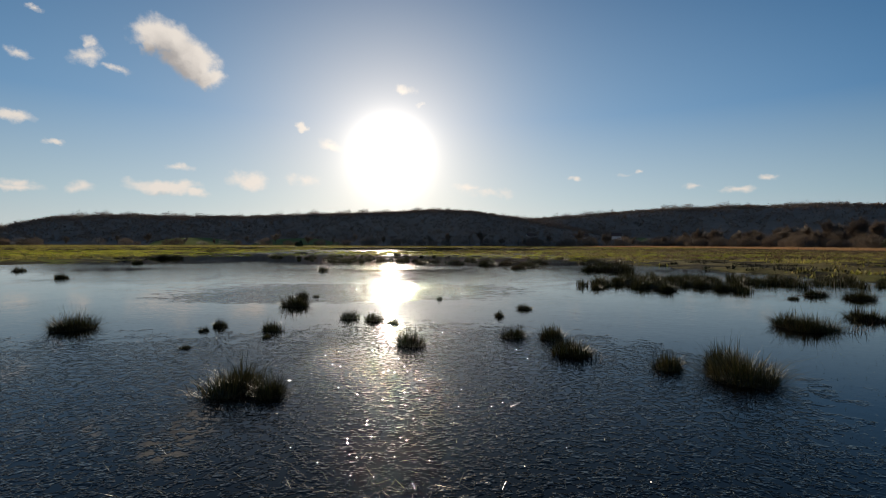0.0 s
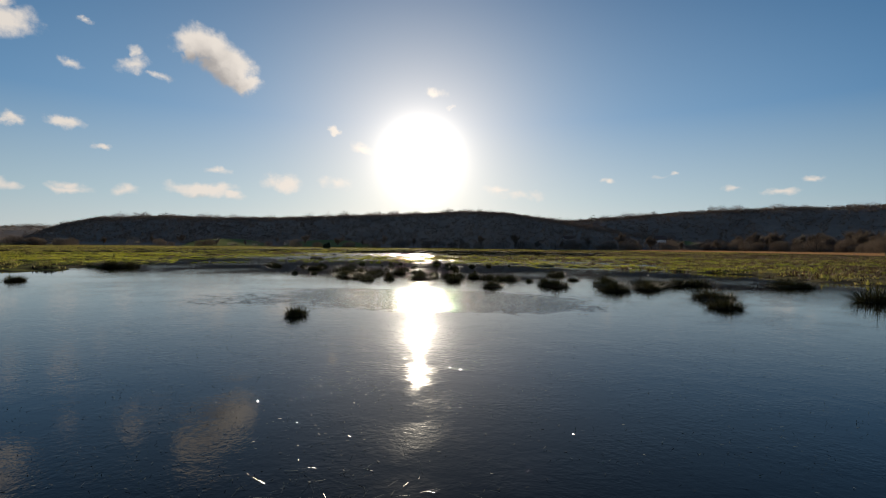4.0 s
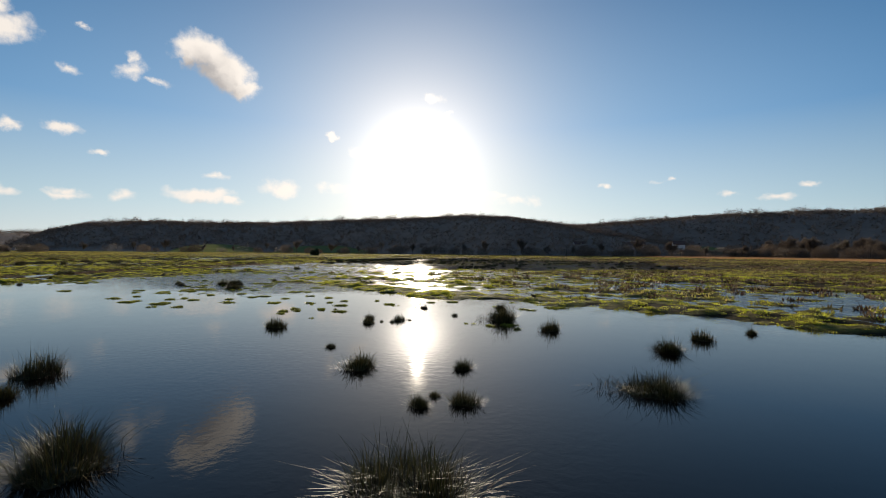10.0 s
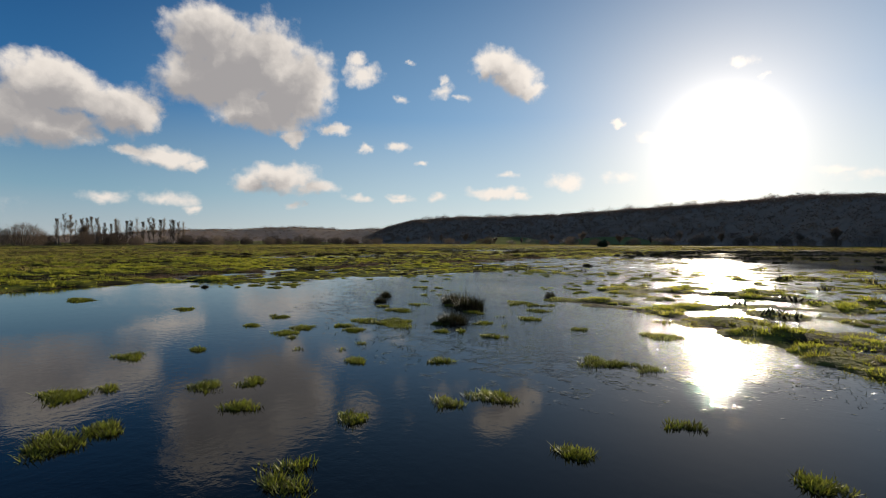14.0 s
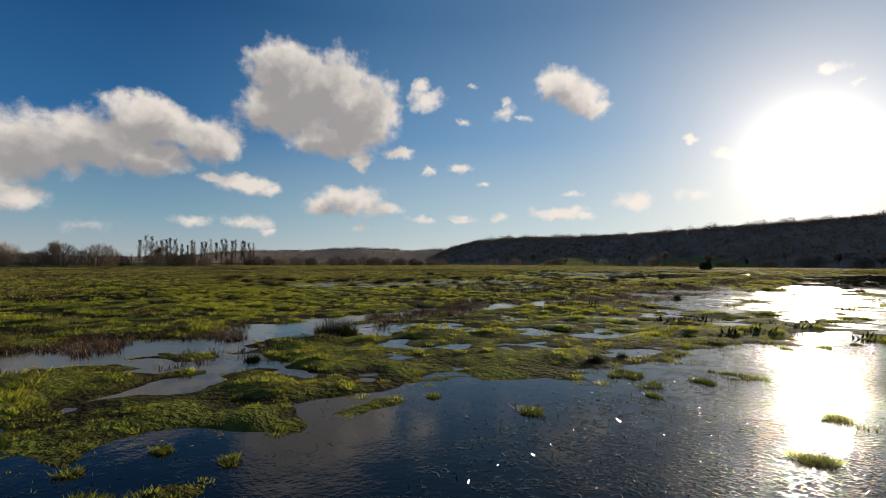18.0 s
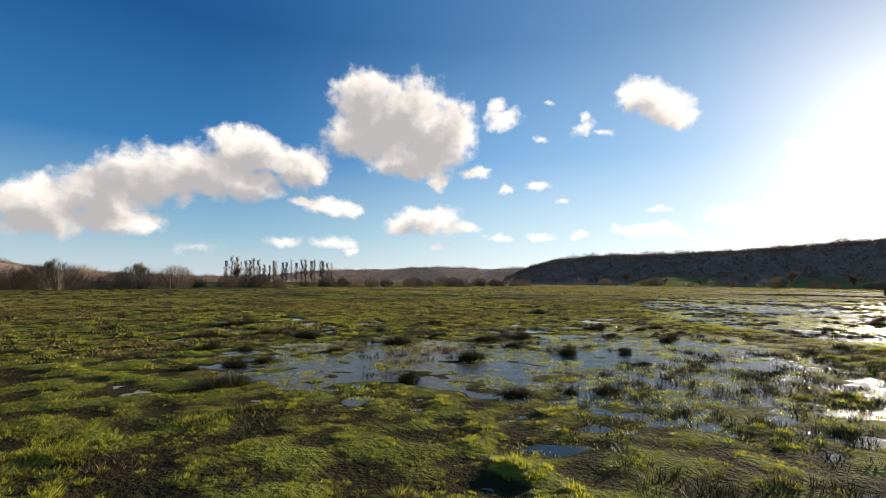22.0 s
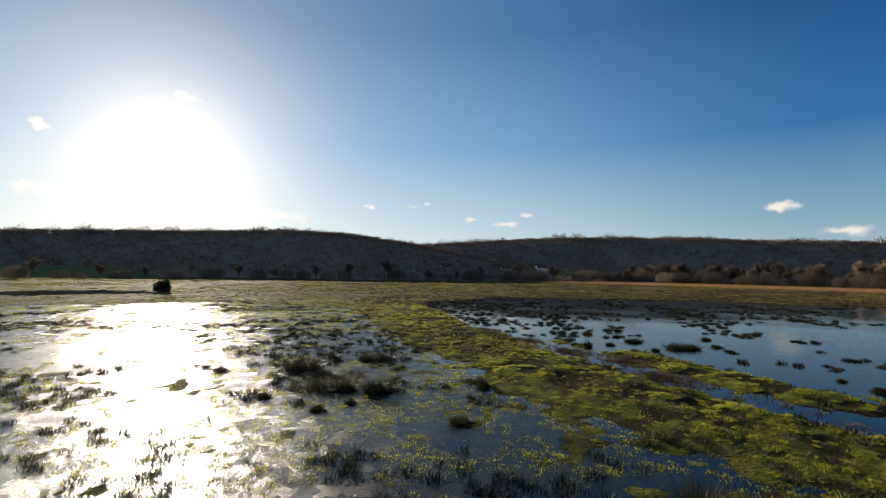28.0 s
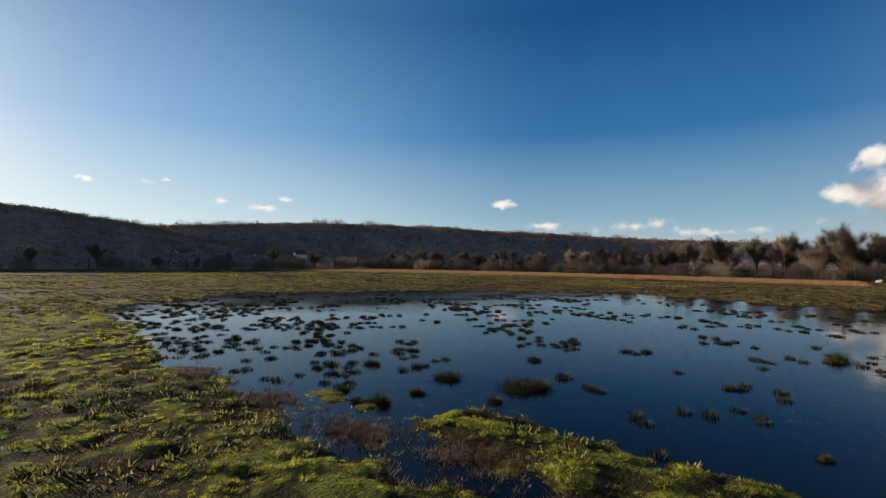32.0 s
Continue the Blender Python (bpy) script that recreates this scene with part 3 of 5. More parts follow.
tagged(water, "still dark flood water mirroring the sky over the meadow", "flood water", kind="structure")

rng = np.random.default_rng(5)


def on_ground(x, y):
    """Height of the ground sheet under a place."""
    i, j = np.clip(np.searchsorted(gx, x) - 1, 0, nx - 2), np.clip(np.searchsorted(gy, y) - 1, 0, ny - 2)
    fx, fy = (x - gx[i]) / (gx[i + 1] - gx[i]), (y - gy[j]) / (gy[j + 1] - gy[j])
    return (Z[j, i] * (1 - fx) + Z[j, i + 1] * fx) * (1 - fy) + (Z[j + 1, i] * (1 - fx) + Z[j + 1, i + 1] * fx) * fy


# ---------------------------------------------------------------- grass, rushes and sedge
def blades(px, py, pz, heights, lean, width, count, spread_r, seed, segs=2):
    """Bent tapering blades growing in clumps from the given places: vertices and faces."""
    r = np.random.default_rng(seed)
    n = len(px) * count
    rep = np.repeat(np.arange(len(px)), count)
    ang, rad = r.uniform(0, 2 * np.pi, n), spread_r * np.sqrt(r.uniform(0, 1, n))
    bx, by, bz = px[rep] + rad * np.cos(ang), py[rep] + rad * np.sin(ang), pz[rep] - 0.03
    h = heights[rep] * r.uniform(0.55, 1.1, n) * (1 - 0.45 * (rad / spread_r) ** 2)
    out = lean * h * r.uniform(0.2, 1.2, n)
    face = ang + r.normal(0, 0.7, n)
    dx, dy = np.cos(face), np.sin(face)
    wx, wy = -dy * width, dx * width
    rows = []
    for k in range(segs):
        f = k / segs
        bend = out * f * f
        w = 1 - 0.5 * f
        cx, cy, cz = bx + dx * bend, by + dy * bend, bz + h * f * (1 - 0.12 * f)
        rows += [np.stack([cx - wx * w, cy - wy * w, cz], 1), np.stack([cx + wx * w, cy + wy * w, cz], 1)]
    rows.append(np.stack([bx + dx * out, by + dy * out, bz + h * 0.86], 1))
    per = 2 * segs + 1
    verts = np.stack(rows, 1).reshape(-1, 3)
    base = np.arange(n)[:, None] * per
    faces = []
    for k in range(segs - 1):
        faces += [np.array([2 * k, 2 * k + 1, 2 * k + 3]), np.array([2 * k, 2 * k + 3, 2 * k + 2])]
    faces.append(np.array([2 * segs - 2, 2 * segs - 1, 2 * segs]))
    return verts, np.concatenate([base + f for f in faces])


def scatter(x0, x1, y0, y1, per_m2, seed):
    r = np.random.default_rng(seed)
    n = int((x1 - x0) * (y1 - y0) * per_m2)
    x, y = r.uniform(x0, x1, n), r.uniform(y0, y1, n)
    return x, y, on_ground(x, y), r


STROLL = [(-6, 44), (-8, 54), (-18, 62), (-30, 74), (-40, 82), (-52, 88), (-61, 98), (-60, 116), (-53, 126), (-45, 134), (-42, 150)]


def grass_field(name, x0, x1, y0, y1, per_m2, near, height_m, seed, label, count=7, width=0.012, clump=0.12, segs=1, apart=0, bare=-0.1, mat=None):
    x, y, z, r = scatter(x0, x1, y0, y1, per_m2, seed)
    hump = fbm(x, y, 0.8, 2, 90)
    thin_wet = (inside(x, y, FLAT) > 1) | (inside(x, y, POOL) > 0) | (inside(x, y, SHINE) > 0)
    keep = (z > 0.0 - 0.045 * r.uniform(0, 1, len(x)) ** 2) & (~thin_wet | (z > 0.02)) & (hump > bare - 0.5 * r.uniform(0, 1, len(x)) ** 4) & (along(x, y, near[0]) < near[1] * r.uniform(0.5, 1.0, len(x))) & (along(x, y, STROLL) > apart * r.uniform(0.6, 1.3, len(x)))
    x, y, z = x[keep], y[keep], np.maximum(z[keep], 0.005)
    hs = height_m * (0.75 + 0.5 * fbm(x, y, 2.2, 2, 3)) * np.clip(0.6 + 3 * z, 0.5, 1.1) * (0.8 + 0.9 * np.clip(hump[keep], 0, 1)) * r.uniform(0.3, 1.75, len(x))
    v, f = blades(x, y, z, hs, 1.0, width, count, clump, seed, segs)
    return tagged(mesh_object(name, v, f, mat or M_GRASS), label, "grass", kind="stuff")


grass_field("grass", -72, 0, 58, 150, 8.0, (STROLL, 11), 0.125, 11, "short wet meadow grass, bright green against the light", 100, 0.009, 0.125, bare=-0.35)
grass_field("grass", -88, 12, 50, 172, 5.0, (STROLL, 28), 0.15, 14, "hummocky wet meadow grass in green and olive", 58, 0.0125, 0.17, apart=4)
grass_field("grass", -125, 25, 48, 215, 2.3, (STROLL, 70), 0.17, 12, "rough meadow grass in green and straw tufts", 18, 0.04, 0.3, apart=16)
grass_field("grass", -70, 45, 46, 120, 4.2, ([(-40, 70), (-10, 75), (30, 60)], 40), 0.13, 13, "bright green grass along the flooded shore", 30, 0.022, 0.24, apart=5, mat=M_SHORE)


def clump_blades(r, cx, cy, base_r, tall, lean, count, width):
    """Rush blades that fan out from a tight foot, the outer ones shorter and lower."""
    ang, rad = r.uniform(0, 2 * np.pi, count), np.sqrt(r.uniform(0, 1, count))
    h = tall * (1.0 - 0.35 * rad) * r.uniform(0.35, 1.15, count) * np.where(r.uniform(0, 1, count) < 0.13, 1.5, 1.0)
    out = lean * h * (0.1 + 0.85 * rad) * r.uniform(0.1, 1.8, count)
    face = ang + r.normal(0, 0.8, count)
    dx, dy = np.cos(face), np.sin(face)
    bx, by = cx + base_r * rad * np.cos(ang), cy + base_r * rad * np.sin(ang)
    rows = []
    for f in (0.0, 0.55):
        bend, w = out * f**1.4, width * (1 - 0.6 * f)
        z = h * f * (1 - 0.25 * f * np.minimum(out / h, 1)) - 0.03
        x, y = bx + dx * bend, by + dy * bend
        rows += [np.stack([x - dy * w, y + dx * w, z], 1), np.stack([x + dy * w, y - dx * w, z], 1)]
    rows.append(np.stack([bx + dx * out, by + dy * out, h * (1 - 0.3 * np.minimum(out / h, 1)) - 0.03], 1))
    v = np.stack(rows, 1).reshape(-1, 3)
    base = np.arange(count)[:, None] * 5
    tris = [(0, 1, 3), (0, 3, 2), (2, 3, 4)]
    return v, np.concatenate([base + np.array(t) for t in tris])


def tussock_mesh(name, seed, lobes, tall, lean, count, mat, width):
    """One metre across: a few lobes of rushes grown into one clump."""
    r = np.random.default_rng(seed)
    vs, fs, off = [], [], 0
    for k in range(lobes):
        reach = 0.0 if k == 0 else r.uniform(0.25, 0.42)
        a = r.uniform(0, 2 * math.pi)
        v, f = clump_blades(r, reach * math.cos(a), reach * 0.7 * math.sin(a), 0.27 if k == 0 else 0.2, tall * r.uniform(0.7, 1.0), lean, count // lobes, width)
        vs.append(v)
        fs.append(f + off)
        off += len(v)
    me = bpy.data.meshes.new(name)
    me.from_pydata(np.concatenate(vs).tolist(), [], np.concatenate(fs).tolist())
    me.materials.append(mat)
    return me


def mound_mesh(name, seed):
    """The matted foot of a clump: a low lumpy dome."""
    bm = bmesh.new()
    bmesh.ops.create_icosphere(bm, subdivisions=3, radius=1.0)
    for v in bm.verts:
        k = 1 + 0.35 * noise.noise(v.co * 2.3 + Vector((seed * 3.1, 0, 0)))
        v.co = Vector((v.co.x * 0.27 * k, v.co.y * 0.25 * k, max(v.co.z, -0.3) * 0.08 * k))
    me = bpy.data.meshes.new(name)
    bm.to_mesh(me)
    bm.free()
    me.materials.append(M_DARK)
    return me


SHAPES = [(1, 0.56, 0.75, 1000), (2, 0.56, 0.8, 1200), (3, 0.52, 0.9, 1300), (2, 0.64, 0.55, 900), (2, 0.58, 0.7, 1200), (3, 0.46, 1.0, 1300), (1, 0.5, 0.9, 900)]
TUSSOCKS = {}
for size_class, more, width in (("small", 0.8, 0.0058), ("large", 1.35, 0.0032)):
    for k, (lobes, tall, lean, count) in enumerate(SHAPES):
        n = int(count * more)
        TUSSOCKS[size_class, k] = (tussock_mesh("foliage", 60 + k, lobes, tall, lean, n, M_RUSH, width), tussock_mesh("dead_foliage", 160 + k, lobes, tall * 0.75, lean * 1.7, n // 6, M_DEAD, width), mound_mesh("root_mound", 80 + k))


def tussock(x, y, size, kind, turn):
    ground_z = float(lift(np.array([x]), np.array([y]))[0])
    top = new("rush_tussock")
    tall = min(0.26 + 0.56 * size, 0.05 + 1.0 * size) if size < 1.3 else 0.99 + 0.25 * (size - 1.3)
    top.matrix_world = pose(x, y, min(0.12, max(-0.02, ground_z - 0.03)), 0, 0, turn) @ Matrix.Diagonal((size * 1.12, size * 1.12, tall, 1))
    for part_name, me in zip(("foliage", "dead_foliage", "root_mound"), TUSSOCKS["large" if size > 0.85 else "small", kind]):
        o = new(part_name, me)
        o.parent = top
    wet = ground_z < 0.01
    label = "dark green soft rush clump standing in flood water" if wet else "brownish green rush clump on the wet meadow"
    if size < 0.5:
        label = "small dark rush tuft poking out of shallow flood water" if wet else "small brownish rush tuft in the meadow grass"
    return tagged(top, label, "rush tussock", "rush tussocks in the flooded meadow")


# where the rush clumps stand: x, y and breadth in metres
RUSHES_1 = [
    (-2, 4.4, 0.53), (-1.6, 4.4, 0.34), (3.1, 4.9, 0.81), (2.5, 5.3, 0.35), (3.3, 5.5, 0.37), (1.7, 6, 0.46), (-3.4, 6.3, 0.13), (1.6, 6.3, 0.29),
    (-0.4, 6.5, 0.39), (-2.6, 7, 0.14), (1.6, 7, 0.4), (1, 7.1, 0.32), (-3.8, 7.5, 0.15), (-2.7, 7.6, 0.26), (-6, 7.7, 0.77), (6.2, 7.8, 0.78),
    (-3.7, 7.9, 0.25), (6, 8, 0.54), (-0.9, 8.3, 0.18), (-1.2, 8.6, 0.31), (8, 8.8, 0.63), (-1.7, 8.9, 0.33), (1.1, 9.2, 0.21), (1.8, 10.2, 0.29),
    (-3.4, 10.7, 0.6), (-0.1, 12, 0.14), (-3.6, 12.1, 0.34), (9, 12.2, 0.25), (10.8, 12.3, 0.82), (-3.3, 12.5, 0.17), (10.2, 13, 0.58), (9.1, 14.7, 0.82),
]
RUSHES_2 = [
    (6.9, 14.7, 0.66), (4.9, 15.1, 0.37), (8.6, 15.7, 0.7), (6.6, 15.8, 0.88), (5.5, 16.8, 0.61), (7.2, 18, 1.22), (-15.2, 19, 0.47), (-21.2, 23.9, 0.57),
    (-6.3, 25.1, 0.53), (4.4, 27.7, 1.01), (10.7, 29.2, 1.93), (5.2, 29.9, 1.23), (2.9, 32.8, 1.25), (-21.4, 33.1, 0.66), (4.4, 33.4, 1.18), (-1.5, 33.7, 0.82),
    (5, 34.7, 1.57), (3.2, 35.3, 1), (10.9, 35.8, 1.62), (7.3, 35.8, 1.41), (-3.3, 36.3, 0.62), (-7.3, 36.4, 0.57), (0.3, 36.7, 0.3), (0.9, 36.7, 0.33),
    (-6.4, 37.4, 0.62), (-0.6, 37.5, 0.9), (-4.8, 37.7, 1.09), (-7.8, 38, 0.86), (2.6, 38.1, 0.48), (-1.7, 38.6, 0.65), (-2.3, 39, 0.76), (-3.5, 39.1, 0.89),
]
RUSHES_3 = [
    (-9, 39.3, 1.42), (-4.4, 39.3, 0.57), (-6.8, 39.8, 0.48), (-7.8, 40.1, 1.01), (-12.3, 40.6, 0.4), (-11.3, 40.8, 0.33), (-4.5, 40.8, 0.55), (-5.2, 40.8, 0.56),
    (-2.4, 41.1, 0.41), (2.2, 41.9, 0.83), (-8.8, 42.2, 0.69), (-6.6, 42.2, 0.68), (-7.9, 42.4, 0.93), (-5.5, 42.6, 0.4), (-5.9, 43, 0.33), (-10.5, 44.2, 1.28),
    (-2.2, 44.9, 0.15), (-3.5, 44.9, 0.45), (-7, 45.2, 0.78), (-7.9, 45.2, 0.4), (-25.6, 45.3, 1.78), (-9.3, 45.3, 0.11), (-26.8, 45.5, 1.65), (-13.2, 46.4, 0.94),
    (-7.1, 46.5, 0.86), (-10.4, 46.5, 0.87), (-13.1, 48.6, 0.37), (-7.3, 48.7, 0.29), (-6.6, 48.8, 0.36), (-7.1, 49.1, 0.19), (-17.1, 49.3, 0.65), (-15, 49.5, 0.65),
]
RUSHES_4 = [
    (-13.7, 49.6, 0.68), (-4, 49.6, 0.87), (-8.6, 50.6, 0.56), (-6.7, 50.8, 0.34), (-18, 50.9, 1.02), (-9.6, 52.4, 0.25), (-19, 52.4, 0.75), (-2.4, 52.7, 0.62),
    (-1, 54, 0.43), (-11.8, 54.9, 0.56), (-4.5, 55.1, 0.51), (0.7, 55.1, 0.3), (-9.5, 55.9, 0.33), (-9.2, 56.2, 0.11), (-8.9, 56.2, 0.16), (-8.7, 56.6, 0.29),
    (-8.4, 56.6, 0.12), (-9.7, 56.8, 0.35), (-5.6, 57.1, 1), (-7.1, 57.8, 0.22), (-8.3, 59.7, 0.33), (-5.5, 60, 0.36), (2.4, 66.6, 0.44), (-19.5, 67.5, 0.88),
    (-32.6, 68.3, 0.32), (-23.5, 69.3, 0.35), (-20.5, 69.5, 0.74), (-20.7, 70.1, 0.89), (-21.1, 70.3, 0.93), (-24.5, 70.5, 0.43), (-22.2, 71.3, 0.26), (-19.9, 73.8, 0.32),
]
RUSHES_5 = [
    (-36.4, 74.3, 0.29), (-38.3, 77.4, 1.11), (-31.3, 79.2, 0.41), (-31.1, 80, 0.25), (-67.6, 88, 0.79), (-64, 88.2, 1.73), (-67.6, 89.6, 1.01), (-73, 89.9, 1.17),
    (-78.5, 90.4, 1.73), (-67.6, 91.1, 0.86), (-71.9, 91.2, 0.88), (-85.8, 93.8, 2.2), (-61, 94.1, 0.86), (-68.7, 94.6, 0.97), (-77.2, 94.6, 1.61), (-26.2, 95.3, 0.76),
    (-57.4, 95.6, 0.88), (-75.8, 95.7, 1.59), (-56.2, 97.1, 0.37), (-55.7, 98.2, 0.93), (-69.9, 98.9, 1.91), (-63.2, 99, 1.27), (-36.1, 99.1, 0.39), (-75.4, 100.9, 0.76),
    (-71.5, 102.7, 0.91), (-64.9, 103.5, 1.16), (-61.7, 103.7, 1.03), (-67.5, 103.7, 1.14), (-68, 104.2, 1.59), (-62.5, 104.6, 0.83), (-60, 105.9, 0.63), (-67.4, 106.2, 1.38),
]
RUSHES_6 = [
    (-60.7, 106.8, 0.64), (-68.3, 107.1, 1.56), (-77.9, 107.3, 1.4), (-61.6, 112.5, 0.73), (-61.7, 113.8, 0.69), (-68.5, 115, 1.78), (-59.3, 115.1, 0.62), (-63.8, 115.5, 0.45),
    (-66.7, 115.7, 0.4), (-62.8, 115.7, 0.97), (-69, 116.3, 1.26), (-54.2, 116.6, 1.03), (-66.1, 117.3, 0.72), (-63.4, 117.9, 0.75), (-64.5, 118.2, 0.57), (-50.8, 119.4, 0.82),
    (-74.8, 119.5, 1.14), (-66.5, 119.6, 1.09), (-50.9, 122.9, 1.73), (-82.3, 123.9, 2.2), (-14.3, 128.8, 1.33), (-32.6, 129.8, 0.5), (-53.5, 131.6, 0.71), (-57.9, 135.1, 0.74),
    (-56.5, 135.6, 0.57), (-50.1, 135.8, 0.82), (-54.5, 137.2, 1.67), (-59.7, 137.9, 0.65), (-56.1, 137.9, 1.12), (-53.5, 138.4, 1.04), (-35.4, 138.4, 0.6), (-56.5, 138.6, 2.2),
]
RUSHES_7 = [
    (-58.3, 138.9, 0.64), (-35.9, 140.1, 0.46), (-33.7, 140.4, 0.7), (-55, 140.5, 1.1), (-31.4, 140.5, 1.78), (-56.6, 141.1, 1.51), (-25.3, 142.8, 0.92), (-56.9, 143.6, 1.97),
    (-34.7, 143.6, 0.61), (-36.7, 144.1, 0.92), (-31.5, 144.3, 1.26), (-52.4, 144.5, 1.66), (-61.5, 144.6, 0.87), (-56.7, 145.2, 1.02), (-55.1, 146.2, 0.97), (-36.4, 146.7, 0.63),
    (-32, 149.5, 0.78),
]
RUSHES_EAST = [
    (1.1, 34.2, 1.15), (9.7, 18.2, 1), (12.9, 18.1, 0.99), (8.6, 25.9, 1.51), (9.4, 24.8, 1.25),
]
RUSH_PLACES = RUSHES_EAST + RUSHES_1 + RUSHES_2 + RUSHES_3 + RUSHES_4 + RUSHES_5 + RUSHES_6 + RUSHES_7

for x, y, s in RUSH_PLACES:
    tussock(x, y, s * 1.25, int(rng.integers(0, 7)), float(rng.uniform(0, 360)))


def tuft_field(name, x, y, r, tall, wide, count, width, lean, mat, seed, label, category, segs=2):
    """Joined low tufts at the given places."""
    z = np.maximum(on_ground(x, y), 0.02)
    hs = tall * r.uniform(0.6, 1.25, len(x))
    v, f = blades(x, y, z, hs, lean, width, count, wide, seed, segs)
    return tagged(mesh_object(name, v, f, mat), label, category, kind="stuff")


# dark tufts in the shining flat, thickest in drifts
r7 = np.random.default_rng(71)
x, y = r7.uniform(-112, -42, 26000), r7.uniform(96, 215, 26000)
keep = ((inside(x, y, FLAT) > 0) | (inside(x, y, POOL) > -2)) & (fbm(x, y, 7, 3, 50) + 1.1 * fbm(x, y, 1.5, 2, 51) > np.where(inside(x, y, POOL) > 0, 0.42, 0.22))
tuft_field("rush_tufts", x[keep], y[keep], r7, 0.26, 0.26, 36, 0.014, 0.9, M_DARK, 72, "dark low rush tufts scattered over a shining wet flat", "rush tufts", 1)
x, y = r7.uniform(-125, -40, 26000), r7.uniform(66, 165, 26000)
drift = fbm(x, y, 11, 3, 52) + 0.7 * fbm(x, y, 2.4, 2, 53)
keep = (lift(x, y) > -0.05) & (inside(x, y, FLAT) < 0) & (drift > 0.12) & (along(x, y, [(-40, 82), (-52, 88), (-61, 98), (-60, 116)]) > 2.5)
tuft_field("withered_tufts", x[keep], y[keep], r7, 0.26, 0.26, 22, 0.012, 0.9, M_SEDGE, 79, "withered brown rush tufts in drifts over the meadow", "rush tufts", 1)
keep = (lift(x, y) > -0.06) & (inside(x, y, FLAT) < 0) & (fbm(x, y, 13, 3, 54) + 0.7 * fbm(x, y, 1.8, 2, 58) > 0.38) & (along(x, y, [(-40, 82), (-52, 88), (-61, 98), (-60, 116)]) > 2.5)
tuft_field("rush_tufts", x[keep], y[keep], r7, 0.3, 0.24, 26, 0.011, 0.8, M_RUSH, 84, "dark green rush tufts dotting the wet meadow", "rush tufts", 1)
# rushes along the eastern shore of the pond
edge = np.array([(6, 16), (9, 18.5), (14, 17), (20, 15.5), (28, 14)])
k, u = r7.integers(0, 4, 150), r7.uniform(0, 1, 150)[:, None]
p = edge[k] * (1 - u) + edge[k + 1] * u + r7.normal(0, 1.0, (150, 2))
tuft_field("shore_rushes", p[:, 0], p[:, 1], r7, 0.42, 0.22, 120, 0.006, 0.7, M_RUSH, 88, "dark rushes crowding the edge of the flood", "rush tufts")
# hummocks in the lake beside the dyke
x, y = r7.uniform(-40, 38, 7000), r7.uniform(104, 206, 7000)
d = np.minimum(np.hypot((x + 29) / 9, (y - 172) / 20), np.hypot((x + 1) / 7, (y - 157) / 9))
keep = (inside(x, y, LAKE) > 0) & ((fbm(x, y, 6, 3, 55) + 0.5 * fbm(x, y, 1.6, 2, 56) > -0.15 + 0.7 * np.clip(d - 0.6, 0, 0.9)) | (fbm(x, y, 3, 2, 57) > 0.42))
tuft_field("lake_tufts", x[keep], y[keep], r7, 0.3, 0.32, 110, 0.013, 0.9, M_DARK, 73, "dark hummocks of drowned rush dotting the flood lake", "rush tufts", 1)
# thin drowned grass all over the shallows of the lake
x, y = r7.uniform(-38, 24, 26000), r7.uniform(100, 175, 26000)
keep = (inside(x, y, LAKE) > 0.5) & (fbm(x, y, 9, 3, 27) + 0.8 * fbm(x, y, 1.4, 2, 28) > 0.18)
tuft_field("drowned_grass", x[keep], y[keep], r7, 0.07, 0.16, 9, 0.006, 1.2, M_TUFT, 29, "thin drowned grass just breaking the lake's surface", "grass", 1)
# bright green grass clumps just above the water of the pond and lake edge
ISLETS_1 = [
    (-5.5, 55.9, 0.35), (-11.4, 56.7, 0.2), (-12.8, 57.7, 0.23), (-13, 58.3, 0.19), (-11.2, 58.4, 0.18), (-11, 58.4, 0.22), (-12.6, 58.5, 0.21), (-11.7, 58.9, 0.47),
    (-18.1, 58.9, 0.24), (-12.9, 59, 0.21), (-17.3, 59, 0.38), (-18.5, 59.8, 0.46), (-4.4, 59.8, 0.54), (-8.5, 59.9, 0.23), (-18.6, 60.2, 0.34), (-11.5, 60.2, 0.4),
    (-20.1, 60.3, 0.47), (-13.2, 60.4, 0.19), (-9.4, 60.4, 0.28), (-5.4, 60.4, 0.45), (-3.4, 60.4, 0.66), (-12.7, 60.5, 0.19), (-16.3, 60.7, 0.52), (-20, 60.8, 0.29),
    (-14.4, 60.8, 0.39), (-9.8, 60.8, 0.28), (-18.5, 60.9, 0.16), (-13, 60.9, 0.23), (-8.5, 60.9, 0.17), (-10.1, 61, 0.15), (-12.3, 61.2, 0.2), (-8.7, 61.2, 0.25),
]
